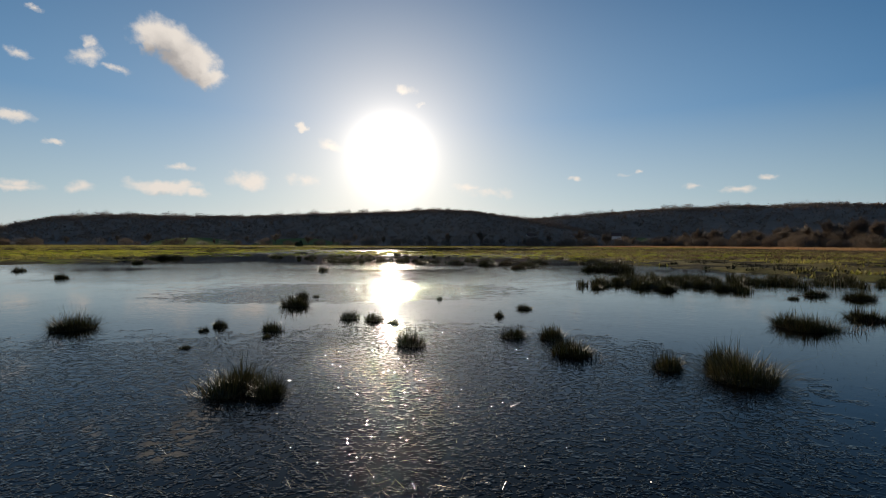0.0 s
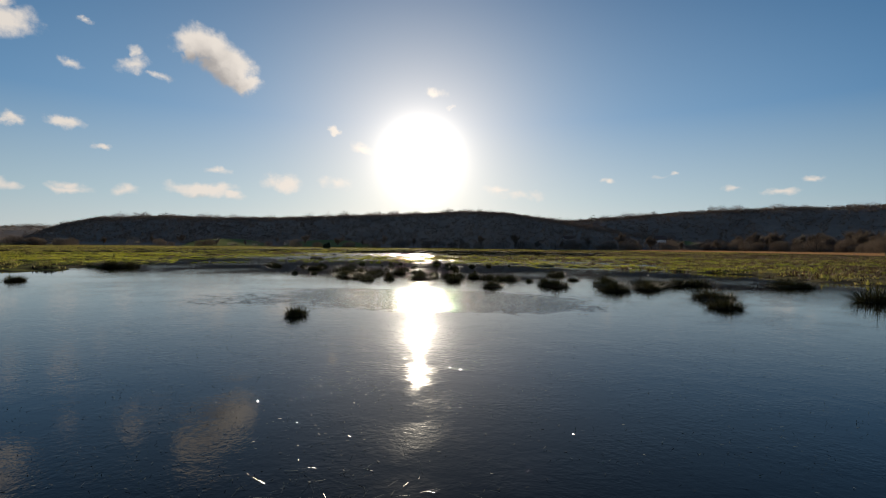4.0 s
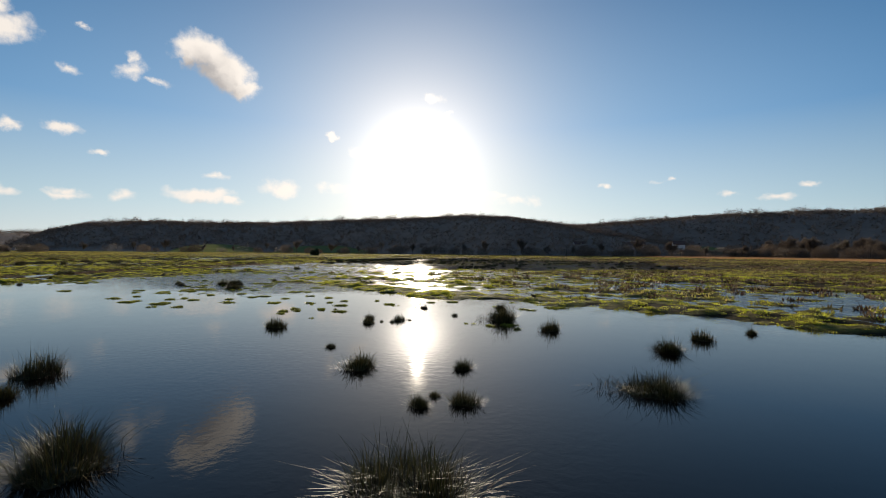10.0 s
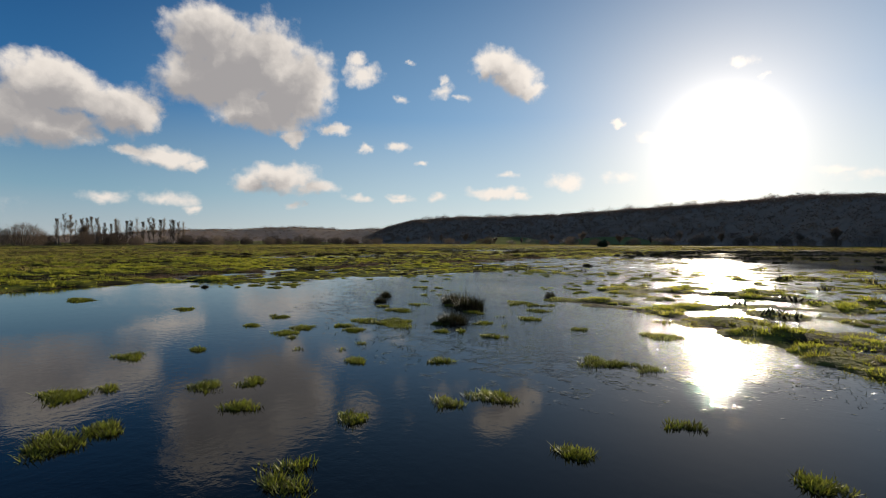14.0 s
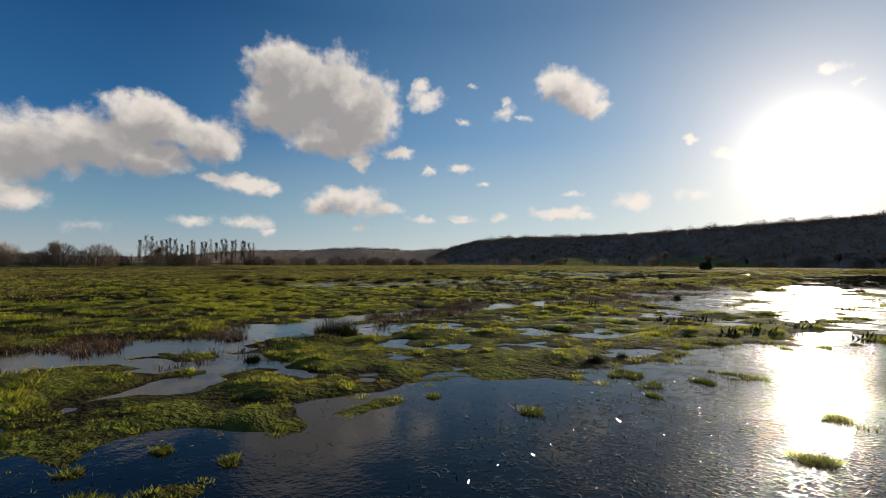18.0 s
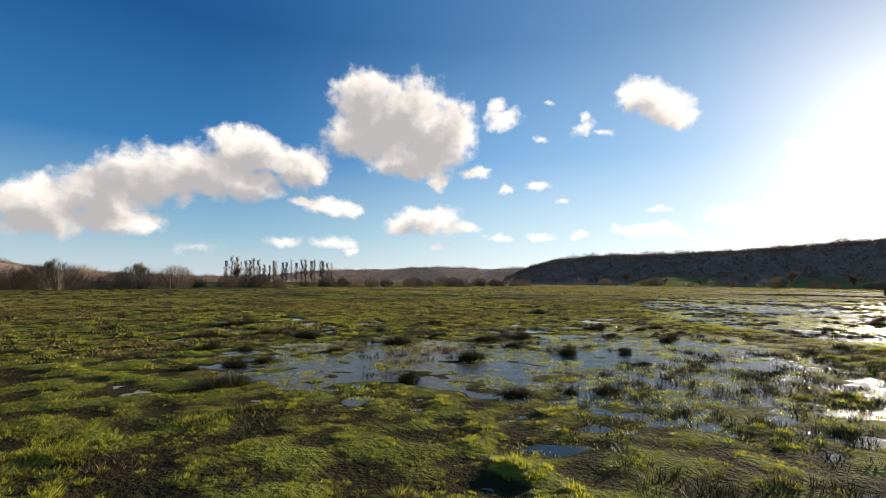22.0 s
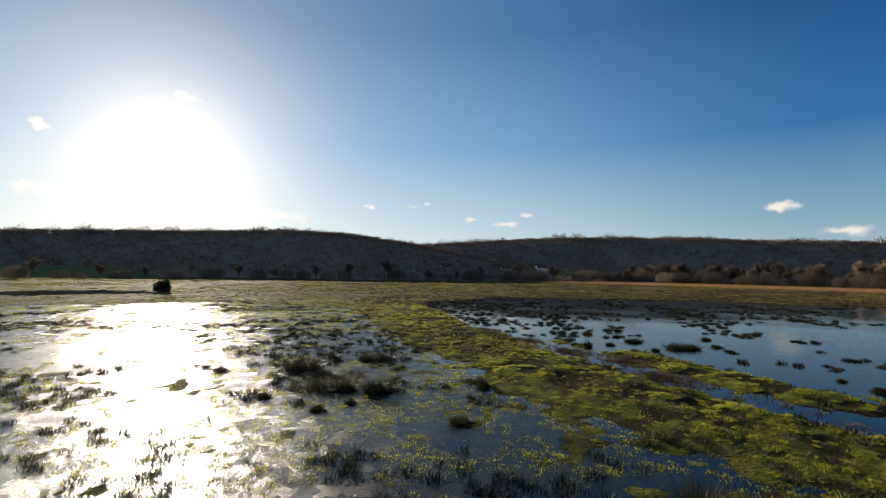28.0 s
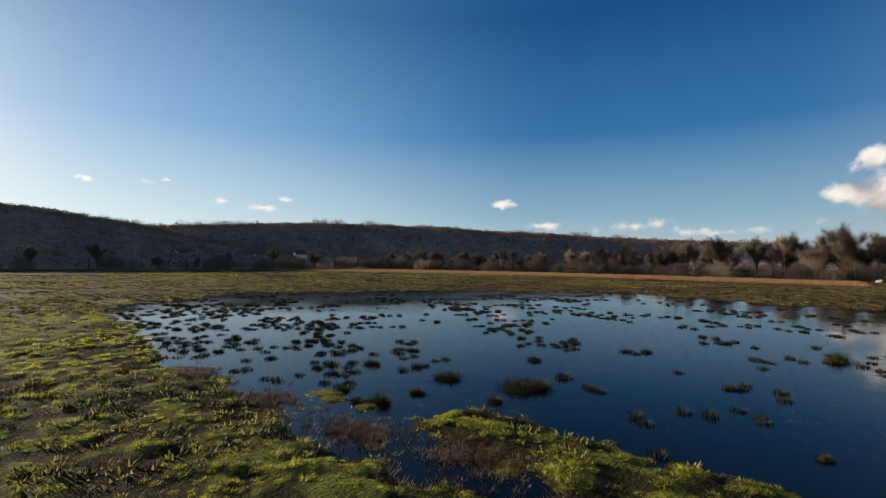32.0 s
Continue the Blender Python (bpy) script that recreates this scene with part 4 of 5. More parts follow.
ISLETS_2 = [
    (-18.1, 61.4, 0.29), (-19.1, 61.5, 0.36), (-21.7, 61.6, 0.41), (-8.2, 61.7, 0.19), (-11.8, 61.8, 0.21), (-16.8, 61.9, 0.24), (-18.8, 62, 0.37), (-10.4, 62.1, 0.28),
    (-7.2, 62.1, 0.56), (-4.2, 62.3, 0.94), (-21.3, 62.5, 0.17), (-14.6, 62.5, 0.22), (-16.3, 62.9, 0.26), (-12.9, 63.1, 0.26), (-16, 63.4, 0.41), (-18.6, 63.6, 0.26),
    (-31.3, 63.7, 0.93), (-20.1, 63.7, 0.4), (-14.2, 63.7, 0.41), (-13.8, 63.9, 0.2), (-13.4, 63.9, 0.19), (-19.7, 64.1, 0.44), (-20.9, 64.1, 0.16), (-21.5, 64.3, 0.48),
    (-22.8, 64.4, 0.29), (-17.6, 64.4, 0.36), (-19.6, 64.5, 0.29), (-26.6, 64.7, 0.47), (-21.7, 64.9, 0.53), (-20.6, 65.4, 0.38), (-23.4, 65.5, 0.39), (-21.1, 65.6, 0.41),
]
ISLETS_3 = [
    (-15.3, 65.8, 0.86), (-19, 66.4, 0.21), (-20.7, 66.6, 1.18), (-17.9, 66.6, 0.26), (-18.6, 66.7, 0.27), (-17.6, 66.8, 0.23), (-19.6, 67.1, 0.28), (-18.7, 67.8, 0.52),
    (-21.8, 68.2, 0.58), (-16.8, 68.3, 0.35), (-22.7, 68.5, 0.37), (-15.2, 68.6, 0.61), (-18.9, 68.8, 0.32), (-18.3, 69, 0.54), (-19.9, 69.1, 0.36), (-22, 69.4, 0.49),
    (-21.2, 69.8, 0.32), (-18.7, 70.4, 0.46), (-19.6, 71.5, 1.09), (-19.1, 73.2, 1.08), (-31.8, 75.1, 0.17), (-30.4, 75.5, 0.31), (-31.8, 75.6, 0.18), (-27.4, 76.2, 0.29),
    (-28, 76.7, 0.2), (-29.5, 77.5, 0.14), (-27.3, 78, 0.43), (-30.4, 78.3, 1.09), (-29.2, 79, 0.29), (-31.5, 79.6, 0.54), (-28.9, 79.9, 0.61),
]
ix, iy, iw = [np.array(c) for c in zip(*(ISLETS_1 + ISLETS_2 + ISLETS_3))]
mx, my = r7.uniform(-38, 12, 2000), r7.uniform(54, 92, 2000)
keep = (lift(mx, my) < 0.0) & (fbm(mx, my, 8, 2, 61) > 0.3 - 0.018 * np.clip(my - 60, 0, 26)) & (along(mx, my, STROLL) > 2.2)
ix, iy, iw = np.concatenate([ix, mx[keep]]), np.concatenate([iy, my[keep]]), np.concatenate([iw, 0.14 + 0.6 * r7.uniform(0, 1, keep.sum()) ** 3.5])
k = np.repeat(np.arange(len(ix)), (16 + 330 * iw**1.6).astype(int))
a, d = r7.uniform(0, 2 * np.pi, len(k)), np.sqrt(r7.uniform(0, 1, len(k)))
d = d * (1 + 0.4 * np.sin(3 * a + k))
x, y = ix[k] + np.cos(a) * d * iw[k] * 0.6, iy[k] + np.sin(a) * d * iw[k] * 0.4
keep = fbm(x, y, 0.35, 2, 60) > -0.08
tuft_field("drowned_grass", x[keep], y[keep], r7, 0.085, 0.07, 12, 0.008, 1.1, M_MOSS, 74, "bright green drowned grass clumps in the flood", "grass", 1)
x, y = r7.uniform(-108, -42, 80000), r7.uniform(86, 205, 80000)
keep = ((inside(x, y, POOL) > -3) | (inside(x, y, FLAT) > -3)) & (lift(x, y) < 0.03) & (fbm(x, y, 1.6, 3, 37) + 0.5 * fbm(x, y, 9, 2, 38) > -0.06)
tuft_field("drowned_grass", x[keep], y[keep], r7, 0.09, 0.2, 15, 0.016, 1.1, M_GRASS, 39, "sparse yellow-green grass rising through the thin flood", "grass", 1)
# withered sedge beside the ditch and along the moat
sedge_x, sedge_y = [], []
for line, half, n in ((DITCH, 2.6, 3600), (MOAT, 1.7, 450)):
    pts = np.array(line)
    k = r7.integers(0, len(pts) - 1, n)
    u = r7.uniform(0, 1, n)[:, None]
    p = pts[k] * (1 - u) + pts[k + 1] * u + r7.normal(0, half * 0.5, (n, 2))
    sedge_x.append(p[:, 0])
    sedge_y.append(p[:, 1])
for bed_x, bed_y in ((-39.0, 155.0), (-39.3, 147.8), (-39.5, 142.2), (-38.8, 138.0), (-40.2, 134.0)):
    sedge_x.append(r7.normal(bed_x, 0.5, 230))
    sedge_y.append(r7.normal(bed_y, 0.8, 230))
x, y = np.concatenate(sedge_x), np.concatenate(sedge_y)
keep = (fbm(x, y, 3.0, 3, 63) > 0.0) | (np.arange(len(x)) >= len(x) - 1150)
tuft_field("withered_sedge", x[keep], y[keep], r7, 0.22, 0.2, 15, 0.008, 1.6, M_SEDGE, 75, "withered red-brown sedge lining the flooded ditch", "sedge")
# drowned blades that lie on the water and glint
def slivers(name, x, y, seed, long, wide, tilt, label):
    r = np.random.default_rng(seed)
    n = len(x)
    a = r.uniform(0, 2 * np.pi, n)
    ln, w = long * r.uniform(0.4, 1.2, n), wide * r.uniform(0.6, 1.3, n)
    dx, dy = np.cos(a), np.sin(a)
    up, roll = np.abs(r.normal(0, tilt, n)), r.normal(0, tilt, n)
    z0 = np.full(n, 0.006)
    p = [np.stack([x - dy * w, y + dx * w, z0 + roll * w], 1), np.stack([x + dy * w, y - dx * w, z0 - roll * w], 1), np.stack([x + dx * ln, y + dy * ln, z0 + up * ln], 1)]
    f = np.arange(3 * n).reshape(-1, 3)
    return tagged(mesh_object(name, np.stack(p, 1).reshape(-1, 3), f, M_GLINT), label, "grass", kind="stuff")


x, y = r7.uniform(-16, 11, 200000), 0.3 + 36 * r7.uniform(0, 1, 200000) ** 1.15
keep = (lift(x, y) < -0.03) & (fbm(x, y, 5, 3, 65) + 0.6 * fbm(x, y, 0.8, 2, 66) > r7.uniform(-0.6, 0.5, len(x))) & (along(x, y, [(0, 2), (-1, 8), (-3, 22), (-5, 33)]) < 9 * r7.uniform(0.1, 1, len(x)))
slivers("floating_grass", x[keep], y[keep], 76, 0.034, 0.0024, 0.3, "wet drowned grass blades glinting on the water")
# longer blades drift together in loose mats
mat_x, mat_y = r7.uniform(-11, 4, 300), r7.uniform(0.5, 33, 300)
lie = (fbm(mat_x, mat_y, 4, 3, 33) > 0.02) & (along(mat_x, mat_y, [(-1.5, 2), (-2, 8), (-4, 22), (-5, 33)]) < 7)
mat_x, mat_y = np.repeat(mat_x[lie], 60), np.repeat(mat_y[lie], 60)
slivers("floating_grass", mat_x + r7.normal(0, 0.3, len(mat_x)), mat_y + r7.normal(0, 0.22, len(mat_x)), 78, 0.12, 0.0015, 0.22, "pale drowned grass blades drifting in loose mats")
x, y = r7.uniform(-72, -28, 120000), r7.uniform(70, 125, 120000)
z = lift(x, y)
keep = (z < 0.0) & (z > -0.14) & (fbm(x, y, 3, 3, 69) > -0.25) & (along(x, y, STROLL) < 15)
slivers("floating_grass", x[keep], y[keep], 77, 0.06, 0.004, 0.34, "wet sparse grass blades lying in thin flood water")
x, y = r7.uniform(-105, -42, 90000), r7.uniform(96, 205, 90000)
keep = ((inside(x, y, FLAT) > 0) | (inside(x, y, POOL) > 0)) & (fbm(x, y, 5, 3, 46) + 0.5 * fbm(x, y, 0.9, 2, 49) > -0.1)
slivers("floating_grass", x[keep], y[keep], 83, 0.1, 0.007, 0.4, "yellowed wet grass blades standing in the thin flood")
x, y = r7.uniform(-40, -8, 130000), r7.uniform(62, 122, 130000)
keep = (lift(x, y) < 0.0) & ((inside(x, y, SHINE) > 0) | (inside(x, y, SHORE) > 0) | (inside(x, y, GLINT_BED) > 0)) & (fbm(x, y, 4, 3, 46) > -0.1)
slivers("floating_grass", x[keep], y[keep], 87, 0.06, 0.005, 0.36, "wet grass blades lying in the shining shallow")
# rough straw-coloured grass over the drier meadow, far and near
x, y = r7.uniform(-250, 140, 160000), r7.uniform(18, 300, 160000)
away = along(x, y, [(r[1], r[2]) for r in ROWS[::3]])
keep = (lift(x, y) > 0.02) & (fbm(x, y, 9, 3, 67) + 0.5 * fbm(x, y, 2, 2, 68) > -0.05) & (away > 16) & (away < 190 * r7.uniform(0.3, 1, len(x)))
tuft_field("rough_grass", x[keep], y[keep], r7, 0.28, 0.38, 10, 0.05, 0.9, M_TUFT, 78, "rough straw and olive grass tufts across the meadow", "grass", 1)
keep = (lift(x, y) > 0.02) & (fbm(x, y, 6, 3, 47) + 0.6 * fbm(x, y, 1.6, 2, 48) > 0.3) & (away > 9) & (away < 170 * r7.uniform(0.3, 1, len(x)))
tuft_field("dark_tufts", x[keep], y[keep], r7, 0.30, 0.3, 12, 0.04, 0.9, M_DARK, 85, "dark brown hummocks of rush across the meadow", "rush tufts", 1)


x, y = r7.uniform(-10, 130, 34000), r7.uniform(40, 215, 34000)
keep = (lift(x, y) > -0.02) & (x + 0.25 * (y - 60) + 12 * fbm(x, y, 20, 3, 92) > 0) & (fbm(x, y, 5, 3, 93) + 0.4 * fbm(x, y, 1.5, 2, 94) > -0.05)
tuft_field("withered_tufts", x[keep], y[keep], r7, 0.3, 0.4, 13, 0.05, 0.9, M_SEDGE, 95, "withered brown rush tufts over the eastern pasture", "rush tufts", 1)
x, y = r7.uniform(-40, 125, 30000), r7.uniform(120, 330, 30000)
keep = (lift(x, y) > 0.0) & (inside(x, y, LAKE) < -0.5) & (fbm(x, y, 7, 3, 96) + 0.6 * fbm(x, y, 1.8, 2, 97) > 0.05)
tuft_field("dark_tufts", x[keep], y[keep], r7, 0.34, 0.34, 16, 0.03, 0.9, M_DARK, 98, "dark brown rush hummocks behind the flood lake", "rush tufts", 1)
tuft_field("withered_tufts", x[keep][::2] + 0.6, y[keep][::2] - 0.8, r7, 0.3, 0.4, 14, 0.035, 0.9, M_TUFT, 99, "straw-coloured tufts in the pasture behind the lake", "rush tufts", 1)
x, y = r7.uniform(-420, 260, 26000), r7.uniform(150, 470, 26000)
keep = (along(x, y, STROLL) > 95) & ~((x > -128) & (x < -62) & (y > 205) & (y < 270)) & (fbm(x, y, 26, 3, 34) + 0.6 * fbm(x, y, 6, 2, 35) > -0.05) & (np.maximum(inside(x, y, FAR_POOL), inside(x, y, LAKE)) < 0)
tuft_field("far_tufts", x[keep], y[keep], r7, 0.5, 1.1, 12, 0.14, 0.9, M_TUFT, 36, "rough brown and green tufts of the distant meadow", "grass", 1)


# ---------------------------------------------------------------- hills and woods
CX, CY = -30.0, 70.0


def at_bearing(az, dist):
    return CX - math.sin(radians(az)) * dist, CY + math.cos(radians(az)) * dist


def slope(f):
    """Cross-section of a hill from its foot (0) over the crest (0.5) to the back (1)."""
    up, down = np.clip(f / 0.5, 0, 1), np.clip((f - 0.5) / 0.5, 0, 1)
    return np.sin(up * np.pi / 2) ** 1.6 * np.cos(down * np.pi / 2 * 0.98)


def crowns(name, x, y, z, wide, tall, tris, mat, seed, label, category, fine=1.0):
    """Ragged crowns of many small twig sprays."""
    r = np.random.default_rng(seed + 1)
    n = len(x) * tris
    rep = np.repeat(np.arange(len(x)), tris)
    u = r.normal(0, 1, (n, 3))
    u /= np.linalg.norm(u, axis=1)[:, None]
    u *= r.uniform(0.35, 1.0, n)[:, None]
    c = np.stack([x[rep] + u[:, 0] * wide[rep] * 0.6, y[rep] + u[:, 1] * wide[rep] * 0.6, z[rep] + (u[:, 2] * 0.5 + 0.5) * tall[rep]], 1)
    s = wide[rep] * r.uniform(0.10, 0.22, n) * fine
    pts = []
    for k in range(3):
        o = r.normal(0, 1, (n, 3))
        pts.append(c + o / np.linalg.norm(o, axis=1)[:, None] * s[:, None])
    v = np.stack(pts, 1).reshape(-1, 3)
    f = np.arange(3 * n).reshape(-1, 3)
    return tagged(mesh_object(name, v, f, mat), label, category, kind="stuff")


def wooded_hill(name, profile, seed, label, trees, tree_size):
    """A long hill: its crest as (bearing, distance, height), with a winter wood on it."""
    r = np.random.default_rng(seed)
    ps = np.array(sorted(profile))
    azs = np.linspace(ps[0, 0], ps[-1, 0], 180)
    fr = np.linspace(0, 1, 26)
    A, R = np.meshgrid(azs, fr, indexing="ij")

    def surface(a, f):
        crest, top = np.interp(a, ps[:, 0], ps[:, 1]), np.interp(a, ps[:, 0], ps[:, 2])
        d = crest * (0.74 + 0.52 * f)
        px, py = CX - np.sin(np.radians(a)) * d, CY + np.cos(np.radians(a)) * d
        pz = top * slope(f) * (1 + 0.07 * fbm(px, py, 110, 3, seed + 3)) - 0.6
        return px, py, pz

    hx, hy, hz = surface(A, R)
    n2 = len(fr)
    i = (np.arange(len(azs) - 1)[:, None] * n2 + np.arange(n2 - 1)[None]).ravel()
    q = np.stack([i, i + n2, i + n2 + 1, i + 1], 1)
    hill = mesh_object(name, np.stack([hx.ravel(), hy.ravel(), hz.ravel()], 1), q, M_HILL, smooth=True)
    tagged(hill, label, "hill", kind="structure")
    a = r.uniform(ps[0, 0], ps[-1, 0], trees)
    f = np.where(r.uniform(0, 1, trees) < 0.4, r.normal(0.49, 0.05, trees), r.uniform(0.05, 0.55, trees))
    tx, ty, tz = surface(a, f)
    size = r.uniform(0.6, 1.2, trees) * tree_size * np.interp(a, ps[:, 0], ps[:, 1]) / 600
    crowns("hillside_wood", tx, ty, tz - 0.12 * size, size, size * r.uniform(0.7, 1.0, trees), 16, M_WOOD, seed, "bare grey-brown winter wood covering the hillside", "woodland")
    a = np.linspace(ps[0, 0], ps[-1, 0], 1100) + r.normal(0, 0.05, 1100)
    tx, ty, tz = surface(a, r.normal(0.49, 0.03, 1100))
    lot = np.clip(1.1 + 0.9 * fbm(a, 0 * a, 1.1, 3, seed + 9), 0.45, 1.9)
    size = r.uniform(0.6, 1.2, 1100) * tree_size * 1.0 * lot * np.interp(a, ps[:, 0], ps[:, 1]) / 600
    crowns("crest_trees", tx, ty, tz - 0.1 * size, size * 0.9, size * 1.1, 70, M_WOOD, seed + 2, "leafless trees standing along the crest of the hill", "woodland", 0.5)
    return hill


wooded_hill("hill_1", [(46, 1350, 6), (43, 1320, 38), (40, 1270, 56), (36, 1180, 58), (30, 1020, 53), (20, 820, 48), (12, 690, 46), (5, 600, 44), (-2, 530, 42.5), (-8, 470, 36), (-14, 435, 28), (-24, 425, 14), (-34, 425, 2)], 3, "long dark wooded ridge against the low sun", 9000, 5.5)
wooded_hill("hill_2", [(-4, 560, 6), (-12, 510, 29), (-20, 500, 33), (-29, 505, 35.5), (-38, 510, 38), (-46, 520, 37.5), (-55, 530, 34), (-67, 550, 29), (-79, 575, 23), (-90, 600, 14), (-102, 620, 3)], 8, "dark wooded ridge falling away to the east", 9000, 5.5)
wooded_hill("hill_3", [(112, 1500, 62), (97, 1500, 46), (92, 1500, 24), (80, 1700, 12), (74, 1800, 16), (67, 1900, 40), (60, 1900, 46), (54, 1900, 56), (48, 1900, 48), (45, 1900, 52), (38, 1900, 40)], 13, "low blue-grey wooded hills far off across the flats", 5000, 3.0)


# ---------------------------------------------------------------- single trees, hedges and reeds
def tube(verts, faces, a, b, ra, rb, sides=5):
    """A tapering limb from a to b."""
    a, b = Vector(a), Vector(b)
    axis = (b - a).normalized()
    side = axis.orthogonal().normalized()
    other = axis.cross(side)
    start = len(verts)
    for p, rad in ((a, ra), (b, rb)):
        for k in range(sides):
            t = 2 * math.pi * k / sides
            verts.append(p + (side * math.cos(t) + other * math.sin(t)) * rad)
    for k in range(sides):
        n = (k + 1) % sides
        faces.append((start + k, start + n, start + sides + n, start + sides + k))


def bare_tree_meshes(seed, tall, breadth, upright, twigs):
    """Trunk with limbs, and a crown of thin twigs."""
    r = random.Random(seed)
    tv, tf, ends = [], [], []

    def grow(base, way, length, rad, depth):
        tip = base + way * length
        tube(tv, tf, base, tip, rad, rad * 0.62, 5 if depth < 2 else 3)
        ends.append((base, tip))
        if depth == 3:
            return
        for _ in range(3 if depth else 5):
            a = r.uniform(0, 2 * math.pi)
            out = Vector((math.cos(a), math.sin(a), 0)) * breadth
            side = (way * r.uniform(0.6, 1.0) + out * r.uniform(0.5, 1.0) + Vector((0, 0, upright))).normalized()
            grow(base.lerp(tip, r.uniform(0.4, 1.0)), side, length * r.uniform(0.55, 0.85), rad * 0.55, depth + 1)

    grow(Vector((0, 0, -0.2)), Vector((r.uniform(-0.05, 0.05), r.uniform(-0.05, 0.05), 1)), tall * 0.36, tall * 0.018, 0)
    cv, cf = [], []
    tops = ends[1:]
    for _ in range(twigs):
        a, b = r.choice(tops)
        p = a.lerp(b, r.uniform(0.1, 1.1)) + Vector((r.gauss(0, 0.3), r.gauss(0, 0.3), r.gauss(0, 0.25))) * breadth
        way = Vector((r.gauss(0, 1) * breadth, r.gauss(0, 1) * breadth, r.gauss(0.5 + upright * 0.6, 0.6))).normalized()
        w = way.orthogonal().normalized() * tall * 0.0018
        n = len(cv)
        cv += [p - w, p + w, p + way * tall * r.uniform(0.06, 0.15)]
        cf.append((n, n + 1, n + 2))
    out = []
    for name, v, f, mat in (("trunk", tv, tf, M_BARK), ("crown", cv, cf, M_TWIG)):
        me = bpy.data.meshes.new(name)
        me.from_pydata([tuple(p) for p in v], [], f)
        me.materials.append(mat)
        out.append(me)
    return out


def poplar_meshes(seed, tall):
    """A straight trunk with short steep limbs all the way up, and fine twigs."""
    r = random.Random(seed)
    tv, tf, cv, cf = [], [], [], []
    tube(tv, tf, (0, 0, -0.2), (0.1, 0, tall * 0.55), tall * 0.009, tall * 0.006, 5)
    tube(tv, tf, (0.1, 0, tall * 0.55), (0.05, 0.05, tall), tall * 0.006, tall * 0.001, 4)
    for k in range(46):
        z = tall * r.uniform(0.12, 0.9)
        a = r.uniform(0, 2 * math.pi)
        reach = tall * 0.105 * (1.15 - abs(z / tall - 0.45) * 1.4) * r.uniform(0.6, 1.1)
        foot, tip = Vector((0.08, 0, z)), Vector((math.cos(a) * reach, math.sin(a) * reach, z + reach * r.uniform(1.2, 2.2)))
        tube(tv, tf, foot, tip, tall * 0.0022, tall * 0.0008, 3)
        for _ in range(13):
            p = foot.lerp(tip, r.uniform(0.3, 1.0))
            way = Vector((r.gauss(0, 0.6), r.gauss(0, 0.6), 1)).normalized()
            w = way.orthogonal().normalized() * tall * 0.005
            n = len(cv)
            cv += [p - w, p + w, p + way * tall * r.uniform(0.04, 0.09)]
            cf.append((n, n + 1, n + 2))
    out = []
    for name, v, f, mat in (("trunk", tv, tf, M_BARK), ("crown", cv, cf, M_TWIG)):
        me = bpy.data.meshes.new(name)
        me.from_pydata([tuple(p) for p in v], [], f)
        me.materials.append(mat)
        out.append(me)
    return out


def shrub_meshes(seed, tall, wide, stems):
    """Many stems fanning up from the foot, with twigs."""
    r = random.Random(seed)
    tv, tf, cv, cf = [], [], [], []
    for k in range(14):
        a, d = r.uniform(0, 2 * math.pi), r.uniform(0.1, 1.0)
        foot = Vector((math.cos(a), math.sin(a), 0)) * wide * 0.22 * d
        tip = foot + Vector((math.cos(a) * wide * 0.3 * d, math.sin(a) * wide * 0.3 * d, tall * r.uniform(0.5, 0.9)))
        tube(tv, tf, foot, tip, tall * 0.012, tall * 0.004, 3)
    for k in range(stems):
        a, d = r.uniform(0, 2 * math.pi), math.sqrt(r.uniform(0, 1))
        z = tall * r.uniform(0.02, 0.85) * (1 - 0.45 * d * d)
        p = Vector((math.cos(a) * wide * 0.5 * d, math.sin(a) * wide * 0.5 * d, z))
        way = Vector((math.cos(a) * d * 0.7 + r.gauss(0, 0.4), math.sin(a) * d * 0.7 + r.gauss(0, 0.4), 1)).normalized()
        w = way.orthogonal().normalized() * tall * 0.005
        n = len(cv)
        cv += [p - w, p + w, p + way * tall * r.uniform(0.12, 0.26)]
        cf.append((n, n + 1, n + 2))
    out = []
    for name, v, f, mat in (("stem", tv, tf, M_BARK), ("crown", cv, cf, M_TWIG)):
        me = bpy.data.meshes.new(name)
        me.from_pydata([tuple(p) for p in v], [], f)
        me.materials.append(mat)
        out.append(me)
    return out


TREES = [bare_tree_meshes(200 + k, 10.0, b, u, 5200) for k, (b, u) in enumerate([(0.85, 0.4), (0.95, 0.35), (0.75, 0.5), (0.65, 0.6)])]
POPLARS = [poplar_meshes(220 + k, 10.0) for k in range(3)]
SHRUBS = [shrub_meshes(240 + k, 4.0, w, 1700) for k, w in enumerate([4.5, 6.0, 5.2])]


def plant(name, meshes, x, y, size, turn, label, category, group, squash=1.0):
    top = new(name)
    top.matrix_world = pose(x, y, 0.05, 0, 0, turn) @ Matrix.Diagonal((size, size, size * squash, 1))
    for me in meshes:
        o = new(me.name.split(".")[0], me)
        o.parent = top
    return tagged(top, label, category, group)


rt = random.Random(9)
